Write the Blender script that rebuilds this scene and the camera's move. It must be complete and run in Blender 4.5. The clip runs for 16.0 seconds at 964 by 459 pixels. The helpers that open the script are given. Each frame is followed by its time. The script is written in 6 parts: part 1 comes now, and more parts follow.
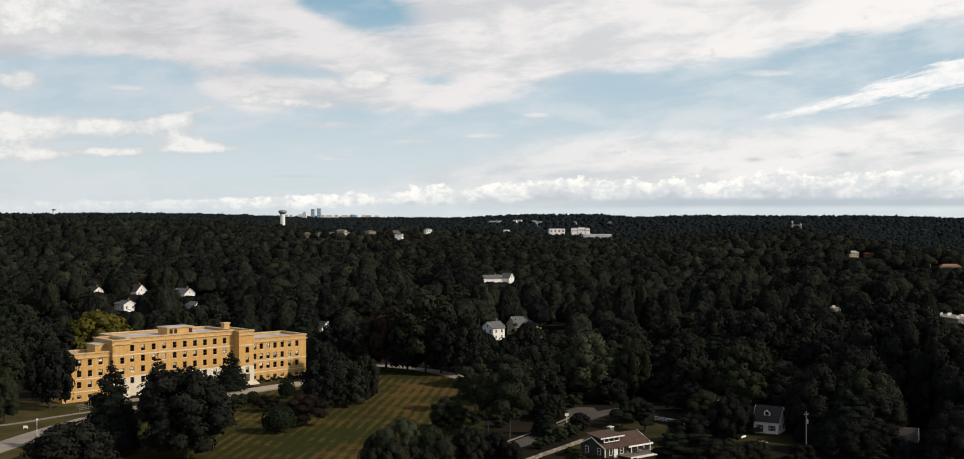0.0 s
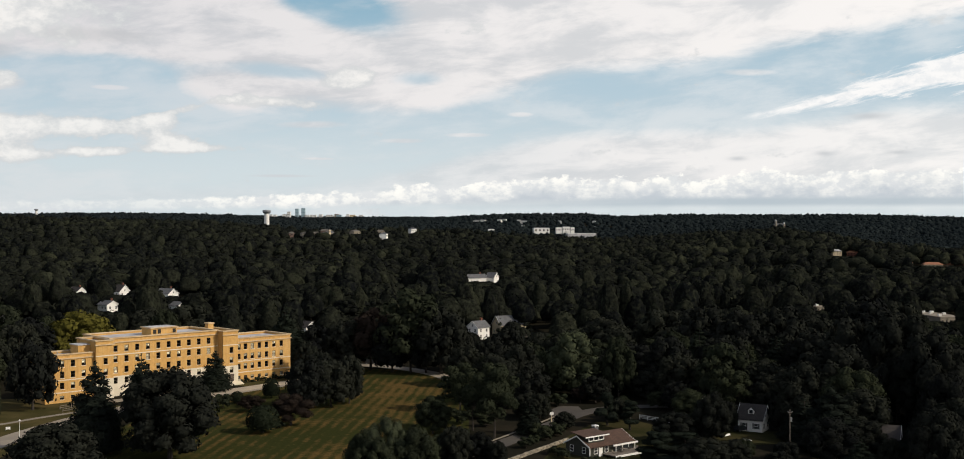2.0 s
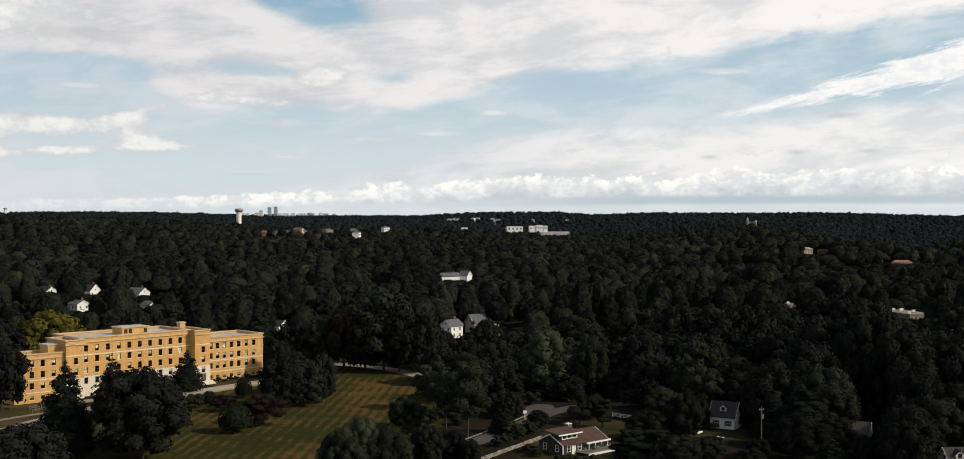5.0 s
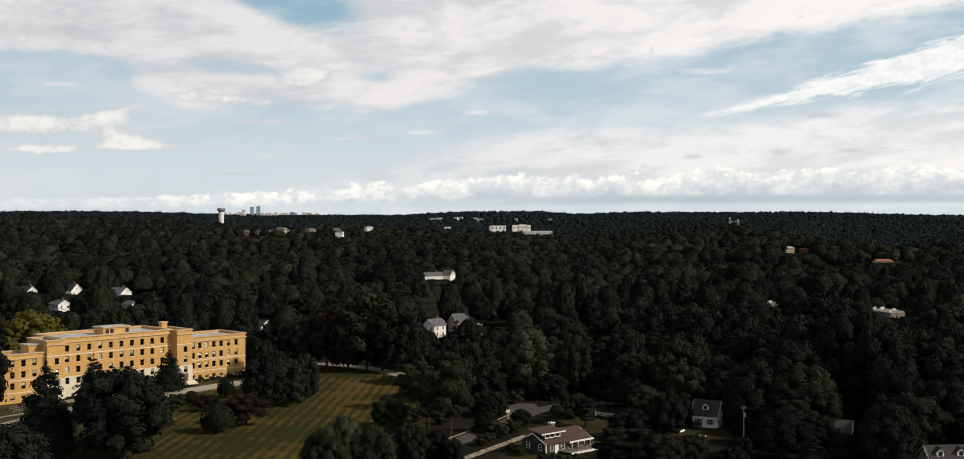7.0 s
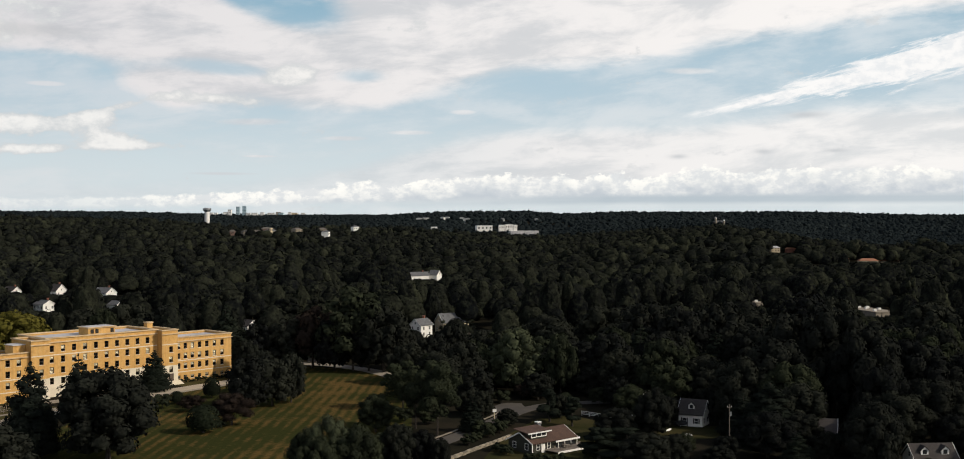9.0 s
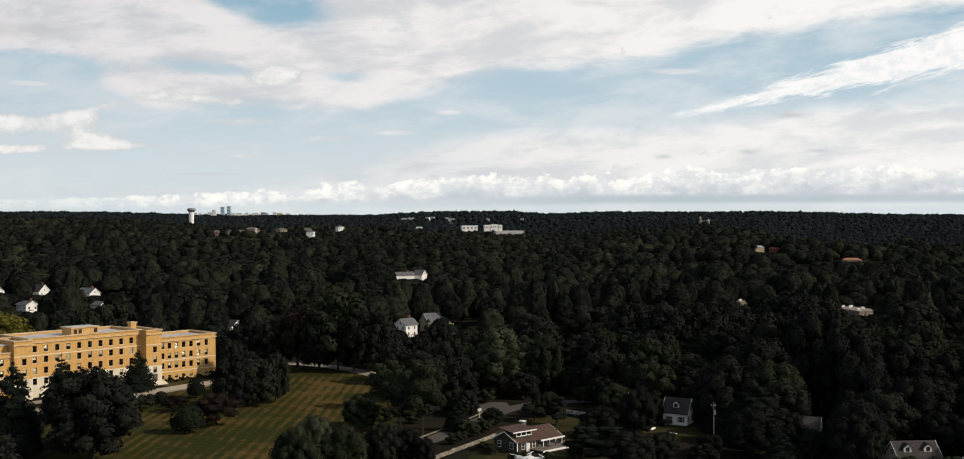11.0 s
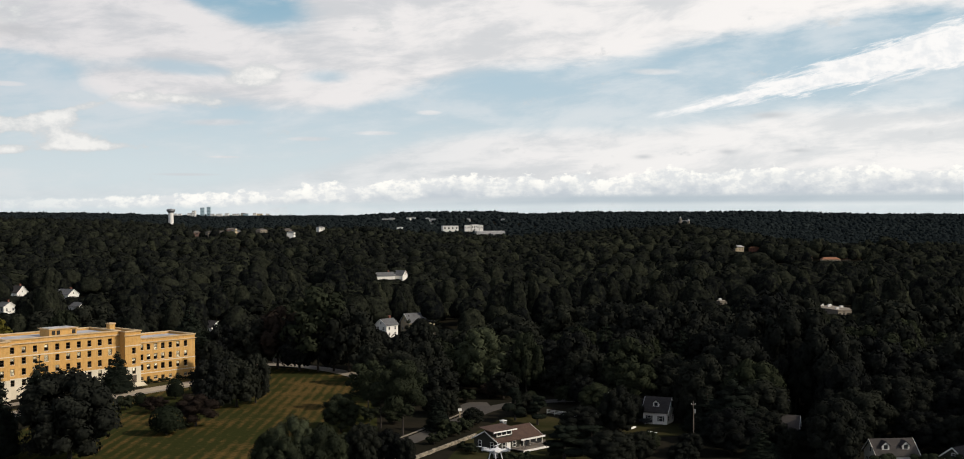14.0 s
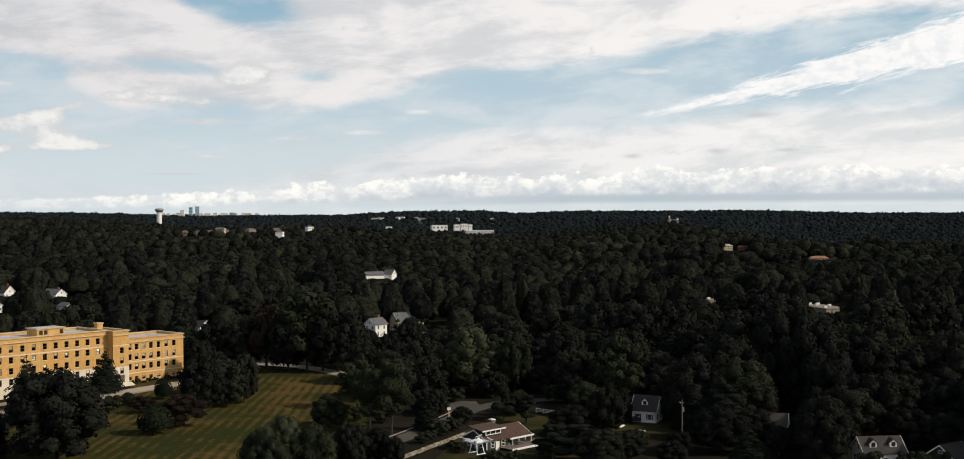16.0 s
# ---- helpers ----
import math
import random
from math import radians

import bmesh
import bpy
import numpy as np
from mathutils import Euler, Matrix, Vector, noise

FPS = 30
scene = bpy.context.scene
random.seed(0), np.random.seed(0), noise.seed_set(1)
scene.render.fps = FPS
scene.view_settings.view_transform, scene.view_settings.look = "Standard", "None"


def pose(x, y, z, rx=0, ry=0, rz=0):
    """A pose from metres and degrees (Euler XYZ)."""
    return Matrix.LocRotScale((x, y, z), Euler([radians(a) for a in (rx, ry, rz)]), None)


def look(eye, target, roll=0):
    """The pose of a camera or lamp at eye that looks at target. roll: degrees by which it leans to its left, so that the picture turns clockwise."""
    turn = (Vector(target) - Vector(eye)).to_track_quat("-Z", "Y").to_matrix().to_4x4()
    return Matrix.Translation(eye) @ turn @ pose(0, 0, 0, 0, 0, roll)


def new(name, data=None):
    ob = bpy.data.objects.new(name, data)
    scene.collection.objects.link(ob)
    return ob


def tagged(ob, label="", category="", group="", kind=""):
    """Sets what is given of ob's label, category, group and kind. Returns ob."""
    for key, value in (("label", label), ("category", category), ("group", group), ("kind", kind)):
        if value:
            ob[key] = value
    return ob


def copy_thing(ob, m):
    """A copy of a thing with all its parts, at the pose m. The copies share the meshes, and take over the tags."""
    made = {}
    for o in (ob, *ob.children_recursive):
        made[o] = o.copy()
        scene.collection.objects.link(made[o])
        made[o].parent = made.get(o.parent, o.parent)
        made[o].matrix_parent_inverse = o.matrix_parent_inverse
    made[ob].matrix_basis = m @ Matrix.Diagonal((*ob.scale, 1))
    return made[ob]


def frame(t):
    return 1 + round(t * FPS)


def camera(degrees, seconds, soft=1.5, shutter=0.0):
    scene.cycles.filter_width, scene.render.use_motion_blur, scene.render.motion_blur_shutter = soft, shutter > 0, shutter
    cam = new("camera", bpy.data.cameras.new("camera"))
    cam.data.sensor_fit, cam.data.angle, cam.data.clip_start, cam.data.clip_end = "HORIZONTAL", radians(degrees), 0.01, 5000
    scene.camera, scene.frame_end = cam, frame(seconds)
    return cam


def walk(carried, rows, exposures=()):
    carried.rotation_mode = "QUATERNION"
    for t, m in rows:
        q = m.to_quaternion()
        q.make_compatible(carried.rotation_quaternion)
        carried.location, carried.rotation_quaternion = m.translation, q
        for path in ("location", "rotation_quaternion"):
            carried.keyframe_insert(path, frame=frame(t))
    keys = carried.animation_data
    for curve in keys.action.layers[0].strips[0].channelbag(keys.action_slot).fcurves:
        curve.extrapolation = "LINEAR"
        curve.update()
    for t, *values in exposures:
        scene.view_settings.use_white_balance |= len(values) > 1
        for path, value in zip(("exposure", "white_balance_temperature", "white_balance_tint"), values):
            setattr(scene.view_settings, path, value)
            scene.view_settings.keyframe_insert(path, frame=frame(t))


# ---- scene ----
# ---------------------------------------------------------------- camera
cam = camera(45.0, 16.0, soft=0.95)
EYE = 57.0
# seconds, turn to the left, pitch, lean (degrees): a hovering camera that turns slowly to its right
TURNS = [
    (0, 3.236, -0.559, 0.197), (0.5, 3.080, -0.564, 0.165), (1, 2.894, -0.571, 0.139), (1.5, 2.688, -0.580, 0.117),
    (2, 2.480, -0.591, 0.100), (2.5, 2.278, -0.602, 0.086), (3, 2.064, -0.614, 0.075), (3.5, 1.843, -0.626, 0.066),
    (4, 1.617, -0.638, 0.059), (6.5, 0.524, -0.685, 0.037), (7, 0.336, -0.690, 0.033), (7.5, 0.168, -0.695, 0.028),
    (8, 0.000, -0.698, 0.022), (8.5, -0.164, -0.699, 0.015), (9, -0.327, -0.700, 0.007), (11.5, -1.225, -0.688, -0.051),
    (12, -1.382, -0.685, -0.066), (12.5, -1.537, -0.682, -0.083), (13, -1.692, -0.680, -0.099), (13.5, -1.844, -0.679, -0.117),
    (14, -1.993, -0.680, -0.134), (14.5, -2.137, -0.683, -0.152), (15, -2.276, -0.689, -0.169), (15.5, -2.406, -0.699, -0.185),
    (16, -2.525, -0.712, -0.200),
]
# drift fitted so that the drone rises into view: seconds, metres to the right, metres up
DRIFT = [(0, -0.60, 0.60), (4, -0.56, 0.60), (6.5, -0.52, 0.58), (9, -0.44, 0.50), (11.5, -0.30, 0.20), (12.5, -0.24, 0.165), (14, -0.12, 0.125), (15, -0.06, 0.07), (16, 0.0, 0.0)]


def drift(t):
    return [float(np.interp(t, [d[0] for d in DRIFT], [d[k] for d in DRIFT])) for k in (1, 2)]


walk(cam, [(t, pose(drift(t)[0], 0, EYE - 0.3 + drift(t)[1], 0, 0, yaw) @ pose(0, 0, 0, 90 + pitch) @ pose(0, 0, 0, 0, 0, lean)) for t, yaw, pitch, lean in TURNS])
scene.view_settings.exposure = 0.0

# ---------------------------------------------------------------- node helpers


class Net:
    """Short ways to write node trees."""

    def __init__(self, tree):
        self.tree = tree
        tree.nodes.clear()

    def add(self, kind):
        return self.tree.nodes.new(kind)

    def put(self, node, name, value):
        socket = node.inputs[name]
        if isinstance(value, bpy.types.NodeSocket):
            self.tree.links.new(value, socket)
        else:
            socket.default_value = value

    def math(self, op, a, b=0.0, c=0.0, clamp=False):
        node = self.add("ShaderNodeMath")
        node.operation, node.use_clamp = op, clamp
        for i, v in enumerate((a, b, c)):
            self.put(node, i, v)
        return node.outputs[0]

    def mix(self, fac, a, b, how="MIX"):
        node = self.add("ShaderNodeMix")
        node.data_type, node.blend_type = "RGBA", how
        self.put(node, 0, fac)
        for name, v in ((6, a), (7, b)):
            self.put(node, name, v if isinstance(v, bpy.types.NodeSocket) else (*v, 1.0))
        return node.outputs[2]

    def noise(self, vec, scale, detail=3.0, rough=0.5, distort=0.0):
        node = self.add("ShaderNodeTexNoise")
        if vec is not None:
            self.put(node, "Vector", vec)
        for name, v in (("Scale", scale), ("Detail", detail), ("Roughness", rough), ("Distortion", distort)):
            self.put(node, name, v)
        return node.outputs[0]

    def ramp(self, fac, lo, hi, a=0.0, b=1.0, smooth=True):
        node = self.add("ShaderNodeMapRange")
        node.interpolation_type, node.clamp = "SMOOTHSTEP" if smooth else "LINEAR", True
        for name, v in (("Value", fac), ("From Min", lo), ("From Max", hi), ("To Min", a), ("To Max", b)):
            self.put(node, name, v)
        return node.outputs[0]

    def vec(self, x, y, z=0.0):
        node = self.add("ShaderNodeCombineXYZ")
        for i, v in enumerate((x, y, z)):
            self.put(node, i, v)
        return node.outputs[0]


# ---------------------------------------------------------------- sun and sky
SUN_FROM = Vector((0.80, -0.25, 0.56)).normalized()  # towards the sun, to the right of the view and a little behind
sun = new("sun", bpy.data.lights.new("sun", "SUN"))
sun.data.energy, sun.data.angle, sun.data.color = 3.4, radians(0.6), (1.0, 0.88, 0.72)
sun.matrix_world = look((0, 0, 300), Vector((0, 0, 300)) - SUN_FROM)


def make_sky():
    world = bpy.data.worlds.new("sky")
    scene.world = world
    world.use_nodes = True
    n = Net(world.node_tree)
    sky = n.add("ShaderNodeTexSky")
    sky.sky_type, sky.sun_disc = "NISHITA", False
    sky.sun_elevation = math.asin(SUN_FROM.z)
    sky.sun_rotation = math.atan2(SUN_FROM.x, SUN_FROM.y)
    sky.air_density, sky.dust_density = 1.0, 1.6
    way = n.add("ShaderNodeTexCoord").outputs["Generated"]
    sep = n.add("ShaderNodeSeparateXYZ")
    n.put(sep, 0, way)
    x, y, z = sep.outputs
    deg = 180 / math.pi
    az = n.math("MULTIPLY", n.math("ARCTAN2", x, y), deg)      # degrees to the right of north
    el = n.math("MULTIPLY", n.math("ARCSINE", z), deg)         # degrees above the horizon

    def spot(a, e, wa, we, tilt=0.0):
        """1 inside an oval of the sky, falling softly to 0."""
        da, de = n.math("SUBTRACT", az, a), n.math("SUBTRACT", el, e)
        if tilt:
            de = n.math("SUBTRACT", de, n.math("MULTIPLY", da, tilt))
        q = n.math("ADD", n.math("POWER", n.math("ABSOLUTE", n.math("DIVIDE", da, wa)), 2.0), n.math("POWER", n.math("ABSOLUTE", n.math("DIVIDE", de, we)), 2.0))
        return n.math("EXPONENT", n.math("MULTIPLY", q, -1.0))

    def total(*parts):
        out = parts[0]
        for p in parts[1:]:
            out = n.math("ADD", out, p)
        return out

    def times(v, k):
        return n.math("MULTIPLY", v, k)

    # thin high sheet, drawn out along the horizon
    wisp = n.vec(times(az, 0.050), n.math("ADD", times(el, 0.16), times(az, -0.010)), 3.1)
    veil = n.noise(wisp, 2.4, 8.0, 0.60, 0.30)
    streaks = n.noise(n.vec(times(az, 0.13), n.math("ADD", times(el, 0.42), times(az, -0.035)), 9.0), 1.9, 8.0, 0.62, 0.35)
    wave = total(times(n.math("SUBTRACT", veil, 0.5), 2.6), times(n.math("SUBTRACT", streaks, 0.5), 1.3))
    # upper sheet: its lower edge climbs to the right
    edge = total(n.ramp(az, -19.5, -14.0, 7.3, 5.1), n.ramp(az, -6.0, 3.0, 0.0, 1.75), n.ramp(az, 3.0, 20.0, 0.0, 2.35, smooth=False))
    upper = n.ramp(n.math("ADD", n.math("SUBTRACT", el, edge), times(wave, 0.85)), -0.50, 0.70)
    hole = n.ramp(total(spot(-9.7, 10.3, 3.3, 1.25, -0.20), times(wave, -0.30)), 0.25, 0.75)
    gap = n.ramp(total(spot(-20.0, 6.9, 4.3, 0.75), times(spot(-12.0, 7.0, 3.0, 0.45, -0.08), 0.75), times(spot(-5.6, 6.75, 1.6, 0.45), 0.8), times(wave, -0.30)), 0.30, 0.85)
    upper = times(upper, n.math("SUBTRACT", 1.0, n.math("MAXIMUM", times(hole, 0.95), times(gap, 0.70))))
    # lower sheet above the bank, thick to the right
    lower = times(n.ramp(total(n.ramp(az, -13.0, 4.0, 1.7, 4.35), n.ramp(az, 9.0, 20.0, 0.0, 1.0), times(el, -1.0), times(wave, 0.60)), -0.35, 0.75), n.ramp(az, -13.0, 6.0, 0.35, 0.88))
    lower = times(lower, n.ramp(el, 0.35, 1.1, 0.25, 1.0))
    small = n.ramp(total(spot(10.4, 6.95, 1.9, 0.24, -0.03), spot(7.2, 7.55, 0.7, 0.10, 0.15), times(spot(13.4, 7.15, 0.9, 0.14), 0.5), spot(-0.6, 5.05, 0.9, 0.18), spot(-6.4, 3.75, 1.6, 0.18), spot(-3.2, 4.05, 1.6, 0.16), spot(-10.8, 4.5, 2.4, 0.26, 0.02), spot(-10.5, 2.85, 1.2, 0.10), spot(-12.2, 2.0, 2.4, 0.12), spot(-24.8, 6.1, 1.4, 0.5), spot(-20.2, 6.05, 1.2, 0.18), times(wave, 0.35)), 0.30, 1.0)
    hazy = times(n.ramp(n.math("ADD", veil, times(streaks, 0.5)), 0.55, 0.95), 0.42)
    cover = n.math("MAXIMUM", n.math("MAXIMUM", upper, lower), n.math("MAXIMUM", times(small, 0.75), hazy))
    # the sheet thins out overhead
    sheet = times(cover, n.ramp(el, 13.0, 34.0, 1.0, 0.10))
    # heaped clouds: a low bank along the horizon and a group to the left
    lumps = n.noise(n.vec(times(az, 1.0), times(el, 1.5), 1.0), 0.55, 8.0, 0.60)
    fine = n.noise(n.vec(times(az, 1.0), times(el, 1.4), 5.0), 1.5, 7.0, 0.62)
    rise = n.ramp(az, -24.0, 11.0, 0.78, 2.2)
    heave = n.ramp(az, -16.0, 4.0, 0.45, 1.0)
    top = total(rise, times(times(n.math("SUBTRACT", lumps, 0.5), 1.7), heave), times(times(n.math("SUBTRACT", fine, 0.5), 0.9), heave))
    under = total(times(rise, 0.42), times(n.math("SUBTRACT", lumps, 0.5), 0.35))
    bank = times(times(n.ramp(n.math("SUBTRACT", top, el), 0.0, 0.16), n.ramp(n.math("SUBTRACT", el, under), -0.16, 0.14)), n.ramp(az, -20.0, -12.5, 0.35, 1.0))
    shade = times(n.ramp(n.math("SUBTRACT", top, el), 0.20, 1.2), n.ramp(lumps, 0.35, 0.62, 0.45, 1.0))
    soft = n.noise(n.vec(times(az, 1.0), times(el, 1.8), 7.0), 0.45, 8.0, 0.58)
    group = total(times(soft, 0.80), times(fine, 0.34), times(spot(-17.3, 3.50, 1.25, 0.50), 0.50), times(spot(-16.3, 3.30, 1.6, 0.20), 0.34), times(spot(-20.6, 3.05, 1.7, 0.24), 0.44), times(spot(-24.4, 2.85, 1.7, 0.40), 0.47),
                  times(spot(-20.4, 4.25, 2.2, 0.42), 0.42), times(spot(-24.8, 4.15, 2.2, 0.62), 0.46), times(spot(-18.0, 4.55, 0.9, 0.30), 0.36), times(spot(-8.9, 6.75, 1.6, 0.55, 0.10), 0.40), times(spot(-29.0, 3.6, 3.0, 0.9), 0.42),
                  times(spot(-24.2, 9.2, 4.2, 1.5), 0.36), times(spot(-25.5, 6.2, 1.8, 0.55), 0.28), times(spot(-13.5, 5.6, 3.0, 0.35, -0.04), 0.26), times(spot(-16.8, 5.15, 1.6, 0.25, 0.25), 0.26))
    heap = n.ramp(group, 0.68, 0.82)
    core = n.ramp(group, 0.72, 1.0)
    crumbs = total(spot(9.9, 2.85, 0.42, 0.11), spot(13.9, 3.05, 0.42, 0.12), spot(17.2, 3.05, 0.50, 0.09), spot(15.9, 4.75, 0.9, 0.16))

    clear = n.mix(1.0, sky.outputs[0], (0.085, 0.085, 0.085), "MULTIPLY")
    pale = n.mix(n.ramp(el, 1.6, 7.0), (0.64, 0.72, 0.75), (0.45, 0.59, 0.68))
    pale = n.mix(n.ramp(el, 6.5, 11.0), pale, (0.25, 0.44, 0.57))
    pale = n.mix(n.ramp(el, 10.0, 24.0), pale, clear)
    tone = n.mix(n.ramp(n.math("ADD", times(veil, 0.5), times(streaks, 0.5)), 0.40, 0.56), (0.66, 0.665, 0.69), (0.875, 0.845, 0.845))
    # the sheet is brighter towards the sun, on the right
    tone = n.mix(1.0, tone, n.mix(n.ramp(az, -24.0, 20.0, smooth=False), (0.87, 0.87, 0.88), (1.15, 1.14, 1.10)), "MULTIPLY")
    col = n.mix(times(sheet, 0.95), pale, tone)
    heapcol = n.mix(n.math("MULTIPLY", core, n.ramp(fine, 0.3, 0.6, 0.5, 1.0)), (0.64, 0.66, 0.67), (0.92, 0.90, 0.87))
    col = n.mix(times(heap, 0.90), col, heapcol)
    col = n.mix(times(n.ramp(total(spot(-21.2, 8.45, 3.2, 0.45), spot(-25.5, 7.5, 1.6, 0.5), times(wave, -0.25)), 0.25, 1.0), 0.5), col, (0.56, 0.56, 0.57))     # grey undersides
    bankcol = n.mix(shade, n.mix(n.ramp(fine, 0.40, 0.60), (0.76, 0.78, 0.79), (1.04, 1.02, 0.96)), (0.55, 0.60, 0.65))
    col = n.mix(times(bank, 0.95), col, bankcol)
    lowbase = times(n.ramp(n.math("ABSOLUTE", n.math("SUBTRACT", el, times(rise, 0.36))), 0.05, 0.34, 1.0, 0.0), n.ramp(az, -8.0, 8.0))
    col = n.mix(times(lowbase, 0.75), col, (0.43, 0.51, 0.57))
    # a wedge of cloud that climbs and thickens to the right, frayed along its edges
    off = n.math("SUBTRACT", az, 10.1)
    lift = n.math("SUBTRACT", el, n.math("ADD", 4.86, times(off, 0.208)))
    fray = n.noise(n.vec(times(az, 0.30), times(lift, 1.9), 12.0), 1.6, 8.0, 0.66, 0.5)
    body = total(times(off, 0.072), 0.07, times(n.math("ABSOLUTE", n.math("SUBTRACT", lift, -0.08)), -1.0), times(n.math("SUBTRACT", fray, 0.5), n.ramp(off, 0.0, 8.0, 0.8, 2.2)))
    band = times(n.ramp(body, -0.12, 0.32), n.ramp(off, -0.4, 1.2))
    col = n.mix(times(band, 0.95), col, n.mix(n.ramp(fine, 0.35, 0.58), (0.86, 0.87, 0.88), (1.0, 0.98, 0.96)))
    col = n.mix(times(crumbs, 0.8), col, (0.58, 0.60, 0.62))
    back = n.add("ShaderNodeBackground")
    n.put(back, "Color", col)
    n.put(back, "Strength", 1.0)
    out = n.add("ShaderNodeOutputWorld")
    n.tree.links.new(back.outputs[0], out.inputs[0])


make_sky()

# ---------------------------------------------------------------- materials


def material(name, paint, rough=0.8, metal=0.0, spec=0.3, relief=0.05):
    """paint(n, at) returns a colour socket and a height socket or None; at is the place in the object's own metres."""
    m = bpy.data.materials.new(name)
    m.use_nodes = True
    n = Net(m.node_tree)
    at = n.add("ShaderNodeTexCoord").outputs["Object"]
    colour, height = paint(n, at)
    p = n.add("ShaderNodeBsdfPrincipled")
    n.put(p, "Base Color", colour if isinstance(colour, bpy.types.NodeSocket) else (*colour, 1.0))
    for key, v in (("Roughness", rough), ("Metallic", metal), ("Specular IOR Level", spec)):
        n.put(p, key, v)
    if height is not None:
        bump = n.add("ShaderNodeBump")
        n.put(bump, "Height", height)
        n.put(bump, "Distance", relief)
        n.put(bump, "Strength", 0.6)
        n.put(p, "Normal", bump.outputs[0])
    out = n.add("ShaderNodeOutputMaterial")
    n.tree.links.new(p.outputs[0], out.inputs[0])
    return m


def two_tone(a, b, scale, fine=None, bump=True):
    def paint(n, at):
        big = n.noise(at, scale, 4.0, 0.6)
        small = n.noise(at, fine or scale * 9, 3.0, 0.6)
        c = n.mix(n.ramp(big, 0.32, 0.68), a, b)
        dark = tuple(0.72 * (p + q) / 2 for p, q in zip(a, b))
        c = n.mix(n.ramp(small, 0.45, 0.75, 0.0, 0.55), c, dark)
        return c, (small if bump else None)
    return paint


def foliage(name, dark, light, joined=False):
    """Leaves: per-tree tint, per-clump tint, fine mottling, and shade painted between the tufts."""
    def paint(n, at):
        if joined:
            node = n.add("ShaderNodeAttribute")
            node.attribute_name = "tint"
            own = node.outputs["Fac"]
        else:
            own = n.add("ShaderNodeObjectInfo").outputs["Random"]
        leaf = n.add("ShaderNodeNewGeometry").outputs["Random Per Island"]
        c = n.mix(n.ramp(own, 0.0, 1.0, smooth=False), dark, light)
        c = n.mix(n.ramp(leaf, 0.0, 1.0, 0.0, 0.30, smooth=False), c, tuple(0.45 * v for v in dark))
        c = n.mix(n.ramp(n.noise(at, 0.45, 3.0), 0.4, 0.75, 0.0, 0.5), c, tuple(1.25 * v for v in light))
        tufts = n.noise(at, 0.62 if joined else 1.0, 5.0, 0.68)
        c = n.mix(n.ramp(tufts, 0.36, 0.52, 0.62 if joined else 0.30, 0.0), c, tuple(0.40 * v for v in dark))     # shade in the gaps between the tufts, painted into the leaf colour
        return c, tufts
    return material(name, paint, 0.85, 0.0, 0.0, 1.6 if joined else 0.7)


def brick_paint(n, at):
    tex = n.add("ShaderNodeTexBrick")
    n.put(tex, "Vector", at)
    for key, v in (("Color1", (0.61, 0.358, 0.108, 1)), ("Color2", (0.49, 0.278, 0.080, 1)), ("Mortar", (0.50, 0.36, 0.18, 1)), ("Scale", 1.0),
                   ("Mortar Size", 0.012), ("Brick Width", 0.42), ("Row Height", 0.16)):
        n.put(tex, key, v)
    c = n.mix(n.ramp(n.noise(at, 0.12, 4.0), 0.35, 0.7, 0.0, 0.6), tex.outputs[0], (0.50, 0.285, 0.085))
    sep = n.add("ShaderNodeSeparateXYZ")
    n.put(sep, 0, at)
    run = n.noise(n.vec(n.math("MULTIPLY", sep.outputs[0], 1.3), sep.outputs[1], n.math("MULTIPLY", sep.outputs[2], 0.12)), 1.0, 4.0)
    c = n.mix(n.ramp(run, 0.5, 0.8, 0.0, 0.10), c, (0.36, 0.20, 0.07))
    c = n.mix(n.ramp(n.noise(at, 0.9, 5.0, 0.7), 0.42, 0.72, 0.0, 0.62), c, (0.36, 0.195, 0.055))
    return c, n.noise(at, 6.0, 3.0)


